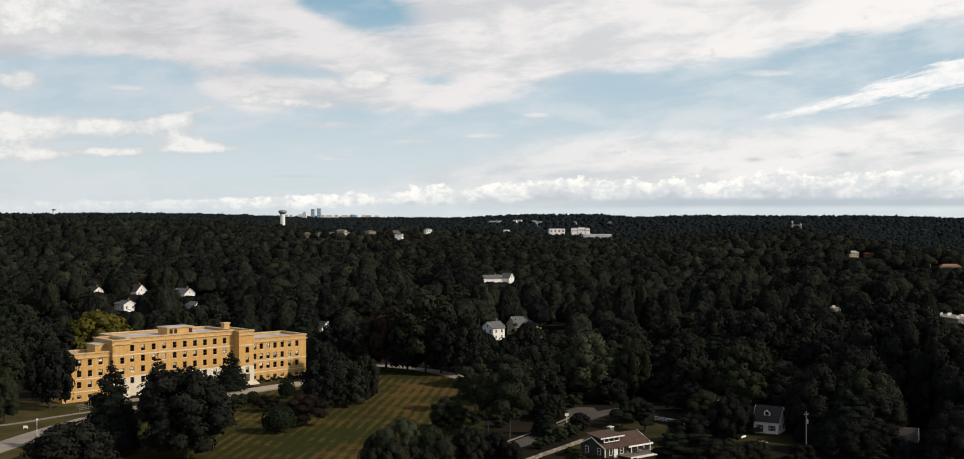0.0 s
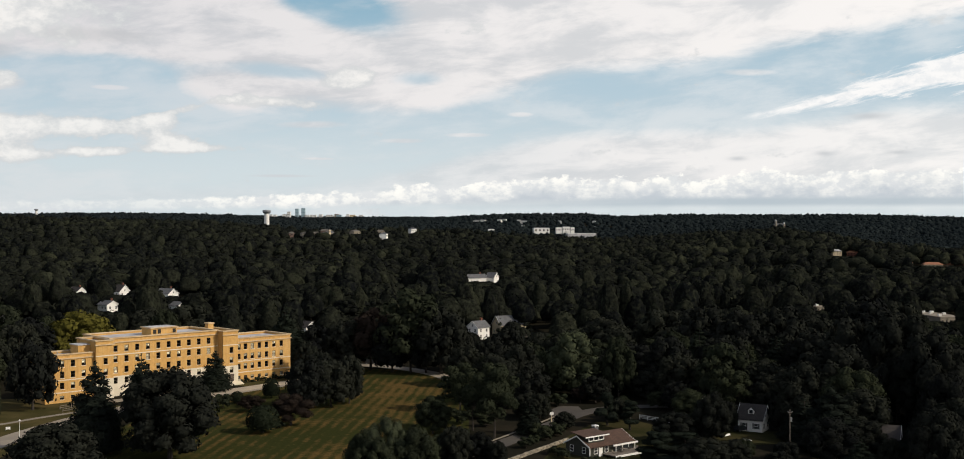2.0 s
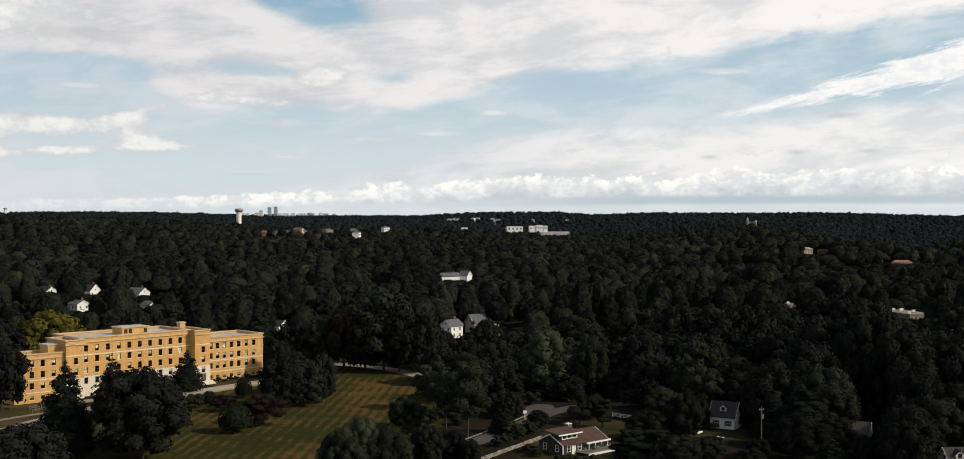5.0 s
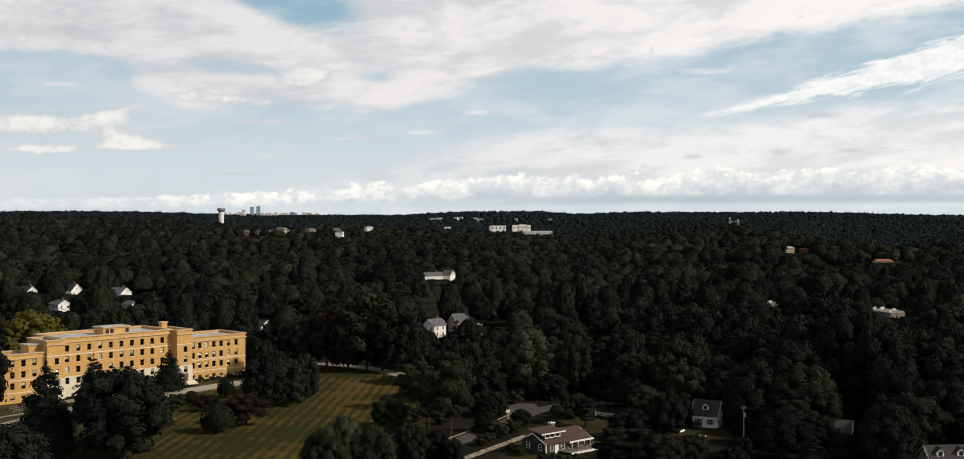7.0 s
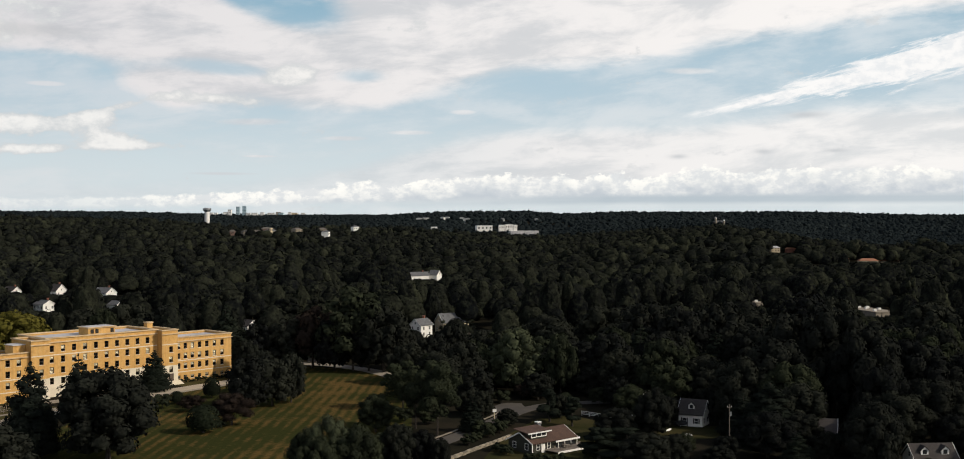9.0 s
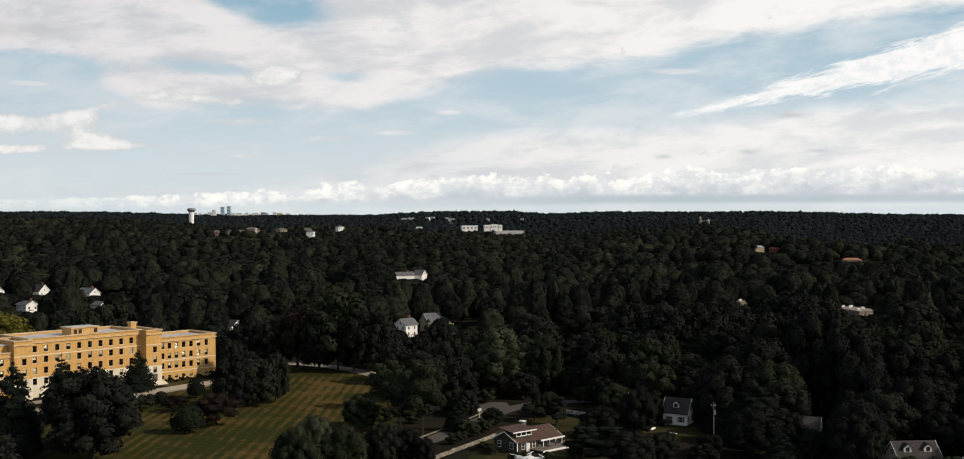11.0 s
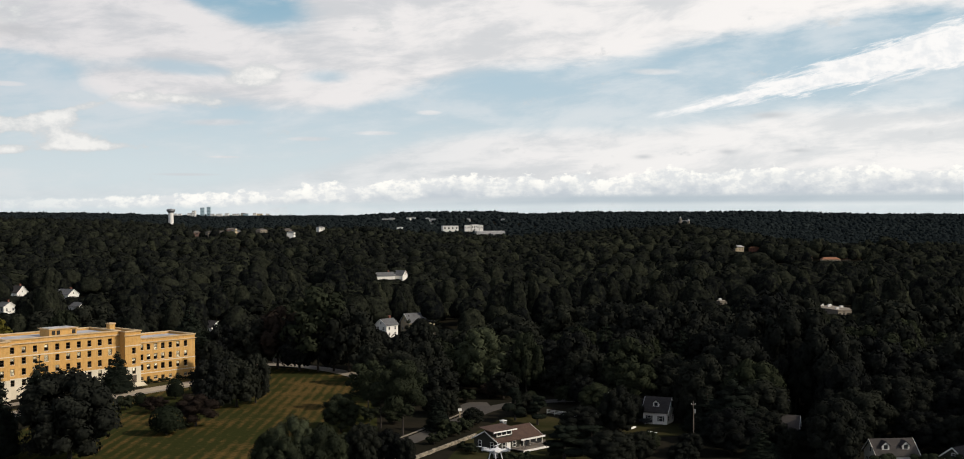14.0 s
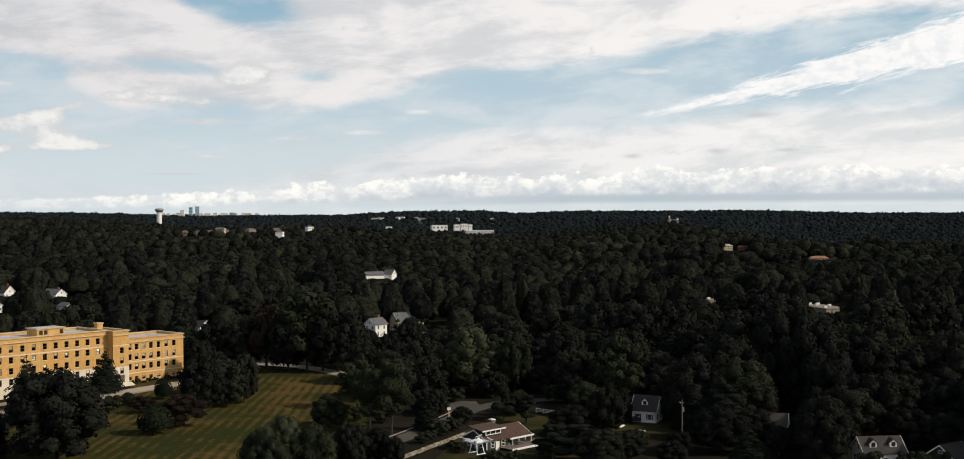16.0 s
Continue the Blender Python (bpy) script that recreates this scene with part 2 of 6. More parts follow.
def lawn_paint(n, at):
    sep = n.add("ShaderNodeSeparateXYZ")
    n.put(sep, 0, at)
    x, y = sep.outputs[0], sep.outputs[1]
    wob = n.math("MULTIPLY", n.math("SUBTRACT", n.noise(at, 0.05, 2.0), 0.5), 1.2)
    # mowing tracks that run away from the viewer, crossed by a fainter set
    across = n.math("ADD", n.math("ADD", n.math("MULTIPLY", x, 1.0), n.math("MULTIPLY", y, -0.03)), wob)
    s1 = n.math("SINE", n.math("MULTIPLY", across, 2 * math.pi / 3.1))
    cross = n.math("ADD", n.math("MULTIPLY", x, 0.55), n.math("ADD", n.math("MULTIPLY", y, 0.83), wob))
    s2 = n.math("SINE", n.math("MULTIPLY", cross, 2 * math.pi / 10.0))
    patch = n.noise(at, 0.035, 4.0, 0.6)
    fine = n.noise(at, 0.8, 5.0, 0.7)
    dry = n.math("ADD", n.math("ADD", n.math("MULTIPLY", s1, n.ramp(n.noise(at, 0.09, 3.0), 0.35, 0.65, 0.05, 0.17)), n.math("MULTIPLY", s2, 0.03)),
                 n.math("ADD", n.math("MULTIPLY", patch, 1.25), n.math("MULTIPLY", fine, 0.62)))
    parched = n.math("EXPONENT", n.math("MULTIPLY", n.math("ADD", n.math("POWER", n.math("DIVIDE", n.math("ADD", x, 46.0), 17.0), 2.0),
                                                            n.math("POWER", n.math("DIVIDE", n.math("SUBTRACT", y, 375.0), 55.0), 2.0)), -1.0))
    dry = n.math("ADD", dry, n.math("MULTIPLY", parched, 0.12))
    c = n.mix(n.ramp(dry, 0.90, 1.26), (0.031, 0.034, 0.0115), (0.108, 0.069, 0.0245))
    c = n.mix(n.ramp(n.noise(at, 0.9, 6.0, 0.78), 0.46, 0.64, 0.0, 0.75), c, (0.024, 0.028, 0.010))
    c = n.mix(n.ramp(n.noise(at, 0.55, 5.0, 0.8), 0.58, 0.72, 0.0, 0.5), c, (0.150, 0.105, 0.040))
    return c, fine


def shingles(a, b):
    def paint(n, at):
        tex = n.add("ShaderNodeTexBrick")
        n.put(tex, "Vector", at)
        for key, v in (("Color1", (*a, 1)), ("Color2", (*b, 1)), ("Mortar", (*(0.6 * v for v in a), 1)), ("Scale", 1.0), ("Mortar Size", 0.02), ("Brick Width", 0.6), ("Row Height", 0.25)):
            n.put(tex, key, v)
        c = n.mix(n.ramp(n.noise(at, 0.5, 4.0), 0.4, 0.75, 0.0, 0.5), tex.outputs[0], tuple(0.6 * v for v in b))
        return c, n.noise(at, 4.0, 3.0)
    return paint


def siding(a):
    def paint(n, at):
        sep = n.add("ShaderNodeSeparateXYZ")
        n.put(sep, 0, at)
        lap = n.math("FRACT", n.math("MULTIPLY", sep.outputs[2], 5.0))
        c = n.mix(n.ramp(n.noise(at, 0.6, 4.0), 0.4, 0.8, 0.0, 0.4), a, tuple(0.75 * v for v in a))
        return c, lap
    return paint


MAT = {
    "brick": material("yellow_brick", brick_paint, 0.85),
    "stone": material("pale_limestone", two_tone((0.66, 0.60, 0.48), (0.58, 0.52, 0.40), 0.3), 0.8),
    "coping": material("weathered_coping", two_tone((0.58, 0.44, 0.27), (0.44, 0.31, 0.17), 0.4), 0.85),
    "gravel": material("grey_roof_gravel", two_tone((0.33, 0.33, 0.345), (0.52, 0.51, 0.52), 0.22, 0.9), 0.9),
    "dark_wood": material("dark_sash", two_tone((0.07, 0.05, 0.04), (0.10, 0.08, 0.06), 1.0), 0.6),
    "sash": material("pale_sash", two_tone((0.55, 0.50, 0.42), (0.48, 0.44, 0.38), 1.0), 0.6),
    "blind": material("window_blind", two_tone((0.40, 0.34, 0.25), (0.32, 0.27, 0.20), 1.5), 0.8),
    "white": material("white_siding", siding((0.78, 0.77, 0.73)), 0.6),
    "trim": material("white_trim", two_tone((0.78, 0.77, 0.74), (0.70, 0.69, 0.66), 0.8), 0.5),
    "olive": material("olive_siding", siding((0.034, 0.035, 0.026)), 0.7),
    "cream": material("cream_render", two_tone((0.60, 0.50, 0.34), (0.52, 0.43, 0.30), 0.4), 0.8),
    "brown_roof": material("brown_shingle", shingles((0.085, 0.050, 0.036), (0.065, 0.038, 0.028)), 0.9),
    "grey_roof": material("grey_shingle", shingles((0.13, 0.135, 0.14), (0.10, 0.10, 0.105)), 0.9),
    "dark_roof": material("dark_shingle", shingles((0.055, 0.048, 0.045), (0.04, 0.036, 0.034)), 0.9),
    "red_brick": material("red_brick", two_tone((0.22, 0.09, 0.06), (0.17, 0.07, 0.05), 0.8), 0.85),
    "old_brick": material("sooty_brick", two_tone((0.10, 0.06, 0.05), (0.16, 0.11, 0.09), 0.15), 0.85),
    "old_stone": material("weathered_stone", two_tone((0.30, 0.26, 0.20), (0.20, 0.175, 0.14), 0.15), 0.85),
    "old_slate": material("brown_slate", shingles((0.13, 0.115, 0.10), (0.10, 0.09, 0.08)), 0.85),
    "terracotta": material("terracotta_roof", two_tone((0.32, 0.15, 0.08), (0.26, 0.12, 0.07), 0.3), 0.85),
    "asphalt": material("worn_asphalt", two_tone((0.078, 0.069, 0.058), (0.055, 0.049, 0.043), 0.12, 1.5), 0.9),
    "concrete": material("concrete", two_tone((0.25, 0.215, 0.17), (0.19, 0.165, 0.13), 0.25, 2.5), 0.85),
    "paving": material("pale_paving", two_tone((0.42, 0.36, 0.28), (0.34, 0.29, 0.22), 0.2, 2.0), 0.9),
    "drive": material("sun_bleached_asphalt", two_tone((0.29, 0.25, 0.20), (0.22, 0.19, 0.155), 0.12, 1.5), 0.9),
    "lawn": material("dry_striped_grass", lawn_paint, 0.95, 0.0, 0.0),
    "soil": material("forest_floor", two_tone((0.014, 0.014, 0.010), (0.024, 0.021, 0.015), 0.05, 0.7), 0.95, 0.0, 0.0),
    "meadow": material("rough_grass", two_tone((0.024, 0.027, 0.011), (0.050, 0.043, 0.020), 0.06, 0.9), 0.95, 0.0, 0.0),
    # lighter copy of the rough grass, with sunlight put into its colour
    "dry_grass": material("sunlit_dry_grass", two_tone((0.045, 0.043, 0.017), (0.085, 0.068, 0.030), 0.08, 0.9), 0.95, 0.0, 0.0),
    "bark": material("bark", two_tone((0.050, 0.041, 0.033), (0.030, 0.026, 0.022), 1.5), 0.9),
    "pole": material("weathered_pole", two_tone((0.20, 0.17, 0.14), (0.14, 0.12, 0.10), 1.0), 0.85),
    "metal": material("grey_metal", two_tone((0.35, 0.36, 0.37), (0.28, 0.29, 0.30), 1.0), 0.45, 0.7),
    # most leaf tones sit far below real foliage; cloud shade is put into them
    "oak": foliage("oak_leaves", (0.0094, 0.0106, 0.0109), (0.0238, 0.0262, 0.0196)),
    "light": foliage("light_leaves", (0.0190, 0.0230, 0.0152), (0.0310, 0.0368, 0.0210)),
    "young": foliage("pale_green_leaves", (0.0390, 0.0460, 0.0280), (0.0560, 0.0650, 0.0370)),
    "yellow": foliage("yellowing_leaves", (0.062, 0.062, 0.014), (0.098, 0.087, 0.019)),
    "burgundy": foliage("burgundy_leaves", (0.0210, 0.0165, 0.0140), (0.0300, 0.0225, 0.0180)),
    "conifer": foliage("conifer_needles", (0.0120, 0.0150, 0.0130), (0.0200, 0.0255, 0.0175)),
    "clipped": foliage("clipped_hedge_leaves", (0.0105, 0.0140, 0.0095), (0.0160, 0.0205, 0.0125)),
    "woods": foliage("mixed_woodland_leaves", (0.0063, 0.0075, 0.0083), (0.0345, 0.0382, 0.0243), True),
    # distance haze is painted into these bluish leaf tones
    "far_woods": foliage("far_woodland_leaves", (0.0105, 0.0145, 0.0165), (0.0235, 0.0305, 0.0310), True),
    "glass_tower": material("blue_office_glass", two_tone((0.30, 0.42, 0.48), (0.40, 0.50, 0.55), 0.02, 0.1), 0.3),
    "drone_white": material("white_plastic", two_tone((0.80, 0.80, 0.80), (0.75, 0.75, 0.76), 8.0), 0.35, 0.0, 0.5),
    # near-black, stands for the shade inside rooms and openings
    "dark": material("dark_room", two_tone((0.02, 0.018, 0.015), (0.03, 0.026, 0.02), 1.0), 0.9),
    "black": material("black_rubber", two_tone((0.02, 0.02, 0.02), (0.03, 0.03, 0.03), 4.0), 0.6),
    "car_dark": material("dark_car_paint", two_tone((0.03, 0.03, 0.035), (0.04, 0.04, 0.045), 1.0, bump=False), 0.25, 0.3, 0.5),
    "car_silver": material("silver_car_paint", two_tone((0.42, 0.42, 0.42), (0.36, 0.36, 0.37), 1.0, bump=False), 0.25, 0.4, 0.5),
    "car_white": material("white_car_paint", two_tone((0.75, 0.75, 0.74), (0.7, 0.7, 0.7), 1.0, bump=False), 0.25, 0.0, 0.5),
}


def make_glass():
    m = bpy.data.materials.new("window_glass")
    m.use_nodes = True
    n = Net(m.node_tree)
    p = n.add("ShaderNodeBsdfPrincipled")
    for key, v in (("Base Color", (0.85, 0.9, 0.9, 1)), ("Roughness", 0.03), ("Transmission Weight", 1.0), ("IOR", 1.45)):
        n.put(p, key, v)
    out = n.add("ShaderNodeOutputMaterial")
    n.tree.links.new(p.outputs[0], out.inputs[0])
    return m


MAT["glass"] = make_glass()

# ---------------------------------------------------------------- mesh helpers


def part(name, bm, mat, parent=None, label=""):
    """One bmesh as one mesh object, under a thing or a part."""
    me = bpy.data.meshes.new(name)
    bmesh.ops.recalc_face_normals(bm, faces=bm.faces)
    bm.to_mesh(me)
    bm.free()
    me.materials.append(MAT[mat])
    ob = new(name, me)
    ob.parent = parent
    if label:
        ob["label"] = label
    return ob


def again(ob, parent, m):
    """The same mesh as another part."""
    o = new(ob.name.split(".")[0], ob.data)
    o.parent = parent
    o.matrix_basis = m
    if "label" in ob:
        o["label"] = ob["label"]
    return o


def base(name, x, y, z, turn=0.0, label="", category="", group="", kind=""):
    e = new(name)
    e.empty_display_size = 0.5
    e.matrix_basis = pose(x, y, z, 0, 0, turn)
    return tagged(e, label, category, group, kind)


def box(bm, x0, x1, y0, y1, z0, z1, bevel=0.0):
    vs = [bm.verts.new((x, y, z)) for z in (z0, z1) for y in (y0, y1) for x in (x0, x1)]
    fs = [bm.faces.new([vs[i] for i in q]) for q in ((0, 2, 3, 1), (4, 5, 7, 6), (0, 1, 5, 4), (2, 6, 7, 3), (0, 4, 6, 2), (1, 3, 7, 5))]
    if bevel:
        bmesh.ops.bevel(bm, geom=list({e for f in fs for e in f.edges}), offset=bevel, segments=1, affect="EDGES")
    return vs


def prism(bm, pts, z0, z1):
    """A flat outline (x, y), pulled up from z0 to z1."""
    lo = [bm.verts.new((x, y, z0)) for x, y in pts]
    hi = [bm.verts.new((x, y, z1)) for x, y in pts]
    bm.faces.new(hi)
    bm.faces.new(lo[::-1])
    for i in range(len(pts)):
        j = (i + 1) % len(pts)
        bm.faces.new((lo[i], lo[j], hi[j], hi[i]))


def tube(bm, a, b, r0, r1, sides=8):
    a, b = Vector(a), Vector(b)
    q = (b - a).to_track_quat("Z", "Y").to_matrix()
    ring = lambda c, r: [bm.verts.new(c + q @ Vector((r * math.cos(2 * math.pi * i / sides), r * math.sin(2 * math.pi * i / sides), 0))) for i in range(sides)]
    lo, hi = ring(a, r0), ring(b, r1)
    for i in range(sides):
        j = (i + 1) % sides
        bm.faces.new((lo[i], lo[j], hi[j], hi[i]))
    bm.faces.new(lo[::-1])
    bm.faces.new(hi)


# ---------------------------------------------------------------- ground


# crest heights by bearing from the camera (degrees east of north), fitted to the skyline in view: the near hills, and
# the far ridges behind
NEAR_BEARING = [-32, -25.7, -20.4, -17.6, -14.7, -13.0, -11.2, -8.8, -5.8, -3.2, 0.3, 3.3, 5.1, 7.7, 10.6, 12.0, 14.2, 16.2, 19.3]
NEAR_CREST = [40, 42, 44, 42, 39, 34, 27, 25, 24, 22, 12, 9, 13, 18, 25, 27, 21, 9, 0]
FAR_BEARING = [-32, -25.7, -20.4, -16.7, -14.1, -12.4, -4.6, -2.8, -0.9, 2.7, 4.2, 5.1, 7.1, 14.8, 16.7, 19.3, 22.6]
FAR_CREST = [53, 56, 57, 53, 48, 41, 42, 51, 55, 56, 49, 52, 56, 56, 52, 48, 46]


def ground_z(x, y):
    """Height of the land: level near by, then wooded hills, a valley, and far ridges."""
    x, y = np.asarray(x, float), np.asarray(y, float)
    az = np.degrees(np.arctan2(x, np.maximum(y, 1.0)))
    near, far = np.interp(az, NEAR_BEARING, NEAR_CREST), np.interp(az, FAR_BEARING, FAR_CREST)
    step = lambda v: 1 / (1 + np.exp(-np.clip(v, -40, 40)))
    knots = [(0, 0 * near), (860, 0 * near), (1300, 0.44 * near + 1.0), (1750, near), (2350, np.minimum(near, 0.36 * far)), (3500, far), (4100, np.minimum(far, 44)), (5200, 52 + 0 * near)]
    z = 0 * near
    for (y0, z0), (y1, z1) in zip(knots, knots[1:]):
        t = np.clip((y - y0) / (y1 - y0), 0, 1)
        t = 0.5 * t + 0.5 * t * t * (3 - 2 * t)
        z = np.where((y >= y0) & (y <= y1), z0 + (z1 - z0) * t, z)
    z = z + 9 * np.exp(-((x - 386) / 70) ** 2 - ((y - 1850) / 80) ** 2)                                                # top of the knoll
    z = z + 17 * np.exp(-((x - 340) / 170) ** 2 - ((y - 1150) / 130) ** 2)                                             # shoulder before the knoll
    z = z + 4 * np.sin(x / 170 + 1.3) * np.sin(y / 230) * step((y - 1300) / 150)
    roll = np.sin(x / 62 + y / 95) * np.sin(y / 71 - x / 140 + 0.8) + 0.7 * np.sin(x / 105 - y / 150 + 2.1)
    z = z + 4.5 * roll * step((y - 1010) / 40) * step((1560 - y) / 90)
    z = z + 3.5 * np.sin(x / 140 + y / 210 + 0.4) * np.sin(y / 160 - x / 330) * step((y - 2250) / 120) * step((3300 - y) / 120)
    return z


def sheet_mesh(name, xs, ys, mat, lift=0.0):
    X, Y = np.meshgrid(xs, ys)
    co = np.stack([X, Y, ground_z(X, Y) + lift], -1).reshape(-1, 3)
    w, h = len(xs), len(ys)
    i = (np.arange(h - 1)[:, None] * w + np.arange(w - 1)).ravel()
    me = bpy.data.meshes.new(name)
    me.from_pydata(co.tolist(), [], np.stack([i, i + 1, i + w + 1, i + w], 1).tolist())
    me.materials.append(MAT[mat])
    return new(name, me)


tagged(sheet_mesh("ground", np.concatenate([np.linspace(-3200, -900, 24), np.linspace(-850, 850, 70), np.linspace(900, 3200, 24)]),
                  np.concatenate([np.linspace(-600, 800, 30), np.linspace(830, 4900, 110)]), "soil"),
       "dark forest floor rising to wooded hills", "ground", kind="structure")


def flat_patch(name, pts, mat, z, label, category, kind="structure"):
    """A flat piece of the setting, a shallow slab that lies on the ground."""
    bm = bmesh.new()
    prism(bm, pts, -0.3, z)
    return tagged(part(name, bm, mat), label, category, kind=kind)


def strip(name, pts, width, mat, z, label, category):
    """A road or path along a bent centre line, with rounded corners."""
    line = [Vector((*p, 0)) for p in pts]
    for _ in range(2):
        line = [line[0]] + [q for a, b in zip(line, line[1:]) for q in (a.lerp(b, 0.25), a.lerp(b, 0.75))] + [line[-1]]
    left, right = [], []
    for i, p in enumerate(line):
        d = (line[min(i + 1, len(line) - 1)] - line[max(i - 1, 0)]).normalized()
        s = Vector((-d.y, d.x, 0)) * width / 2
        left.append((p + s).xy[:])
        right.append((p - s).xy[:])
    bm = bmesh.new()
    lo_l, hi_l, lo_r, hi_r = ([bm.verts.new((*q, h)) for q in side] for side, h in ((left, -0.3), (left, z), (right, -0.3), (right, z)))
    for i in range(len(line) - 1):
        bm.faces.new((hi_r[i], hi_r[i + 1], hi_l[i + 1], hi_l[i]))
        bm.faces.new((lo_l[i], hi_l[i], hi_l[i + 1], lo_l[i + 1]))
        bm.faces.new((lo_r[i], lo_r[i + 1], hi_r[i + 1], hi_r[i]))
    return tagged(part(name, bm, mat), label, category, kind="structure")


flat_patch("lawn", [(-98, 255), (-20, 255), (-17, 300), (-19, 340), (-27, 385), (-30, 425), (-68, 441), (-82, 402), (-100, 374), (-112, 340), (-112, 290)],
           "lawn", 0.05, "large mown lawn with dry tan and green stripes", "lawn")
flat_patch("lawn", [(-190, 240), (-128, 240), (-126, 300), (-122, 345), (-150, 362), (-190, 350)], "dry_grass", 0.04, "rough grass beside the curving driveway", "lawn")
strip("driveway", [(-140, 235), (-136, 285), (-131, 318), (-121, 346), (-105, 368), (-86, 396), (-70, 420)], 8.5, "drive", 0.09, "worn grey asphalt driveway curving past the brick building", "road")
strip("forecourt", [(-106, 369), (-96, 384), (-86, 398), (-78, 409)], 7.0, "paving", 0.11, "pale worn concrete forecourt before the steps", "road")
flat_patch("lawn", [(-104, 394), (-86, 414), (-74, 405), (-92, 384)], "dry_grass", 0.045, "narrow grass strip along the wing", "lawn")
strip("sidewalk", [(-170, 300), (-149, 309), (-140, 327), (-128, 342)], 2.0, "concrete", 0.10, "pale concrete footpath beside the driveway", "path")
strip("kerb_path", [(-86, 388), (-84, 394), (-72, 411)], 1.6, "concrete", 0.12, "pale concrete path along the wing", "path")
strip("road", [(-130, 452), (-68, 452), (-40, 432), (-22, 398), (-8, 368)], 7.0, "drive", 0.07, "asphalt road behind the lawn", "road")
strip("road", [(-44, 232), (-19, 274), (-6, 298), (6, 324), (13, 341), (25, 354), (60, 358), (160, 350)], 5.6, "asphalt", 0.075, "asphalt road running beside the lawn to a junction", "road")
flat_patch("road", [(4.5, 337), (11, 335), (14.5, 345), (13.5, 353), (8, 354), (5, 347)], "asphalt", 0.082, "worn asphalt apron at the junction", "road")
strip("sidewalk", [(-48, 232), (-23, 275), (-10, 299), (1.5, 324), (7.5, 339)], 0.7, "concrete", 0.12, "narrow concrete footpath along the road", "path")
flat_patch("verge", [(0, 265), (45, 265), (45, 300), (28, 332), (17, 326), (7, 300)], "meadow", 0.04, "green garden lawn round the brown-roofed house", "lawn")
flat_patch("verge", [(46, 300), (56, 296), (70, 300), (70, 314), (50, 316)], "meadow", 0.045, "rough grass before the white cottage", "lawn")

# ---------------------------------------------------------------- the brick building
# plan: u runs along the front, v back from it
B_AT = Vector((-147.0, 349.0, 0.0))
B_U = Vector((0.677, 0.736, 0.0))
B_V = Vector((-0.736, 0.677, 0.0))
B_MATRIX = Matrix(((B_U.x, B_V.x, 0, B_AT.x), (B_U.y, B_V.y, 0, B_AT.y), (0, 0, 1, 0), (0, 0, 0, 1)))
STOREY = 3.42


def wall_slab(bm, u0, u1, v, z0, z1, holes, thick=0.45):
    """A front wall whose holes (u centre, width, sill, height) go right through it."""
    us = sorted({u0, u1, *(h[0] - h[1] / 2 for h in holes), *(h[0] + h[1] / 2 for h in holes)})
    zs = sorted({z0, z1, *(h[2] for h in holes), *(h[2] + h[3] for h in holes)})
    for a, b in zip(us, us[1:]):
        for c, d in zip(zs, zs[1:]):
            m, k = (a + b) / 2, (c + d) / 2
            if any(abs(m - h[0]) < h[1] / 2 and h[2] < k < h[2] + h[3] for h in holes):
                continue
            for w in (v, v + thick):
                bm.faces.new([bm.verts.new(p) for p in ((a, w, c), (b, w, c), (b, w, d), (a, w, d))])
    for uc, w, s, h in holes:
        ring = [(uc - w / 2, s), (uc + w / 2, s), (uc + w / 2, s + h), (uc - w / 2, s + h)]
        for (a, c), (b, d) in zip(ring, ring[1:] + ring[:1]):
            bm.faces.new([bm.verts.new(p) for p in ((a, v, c), (b, v, d), (b, v + thick, d), (a, v + thick, c))])


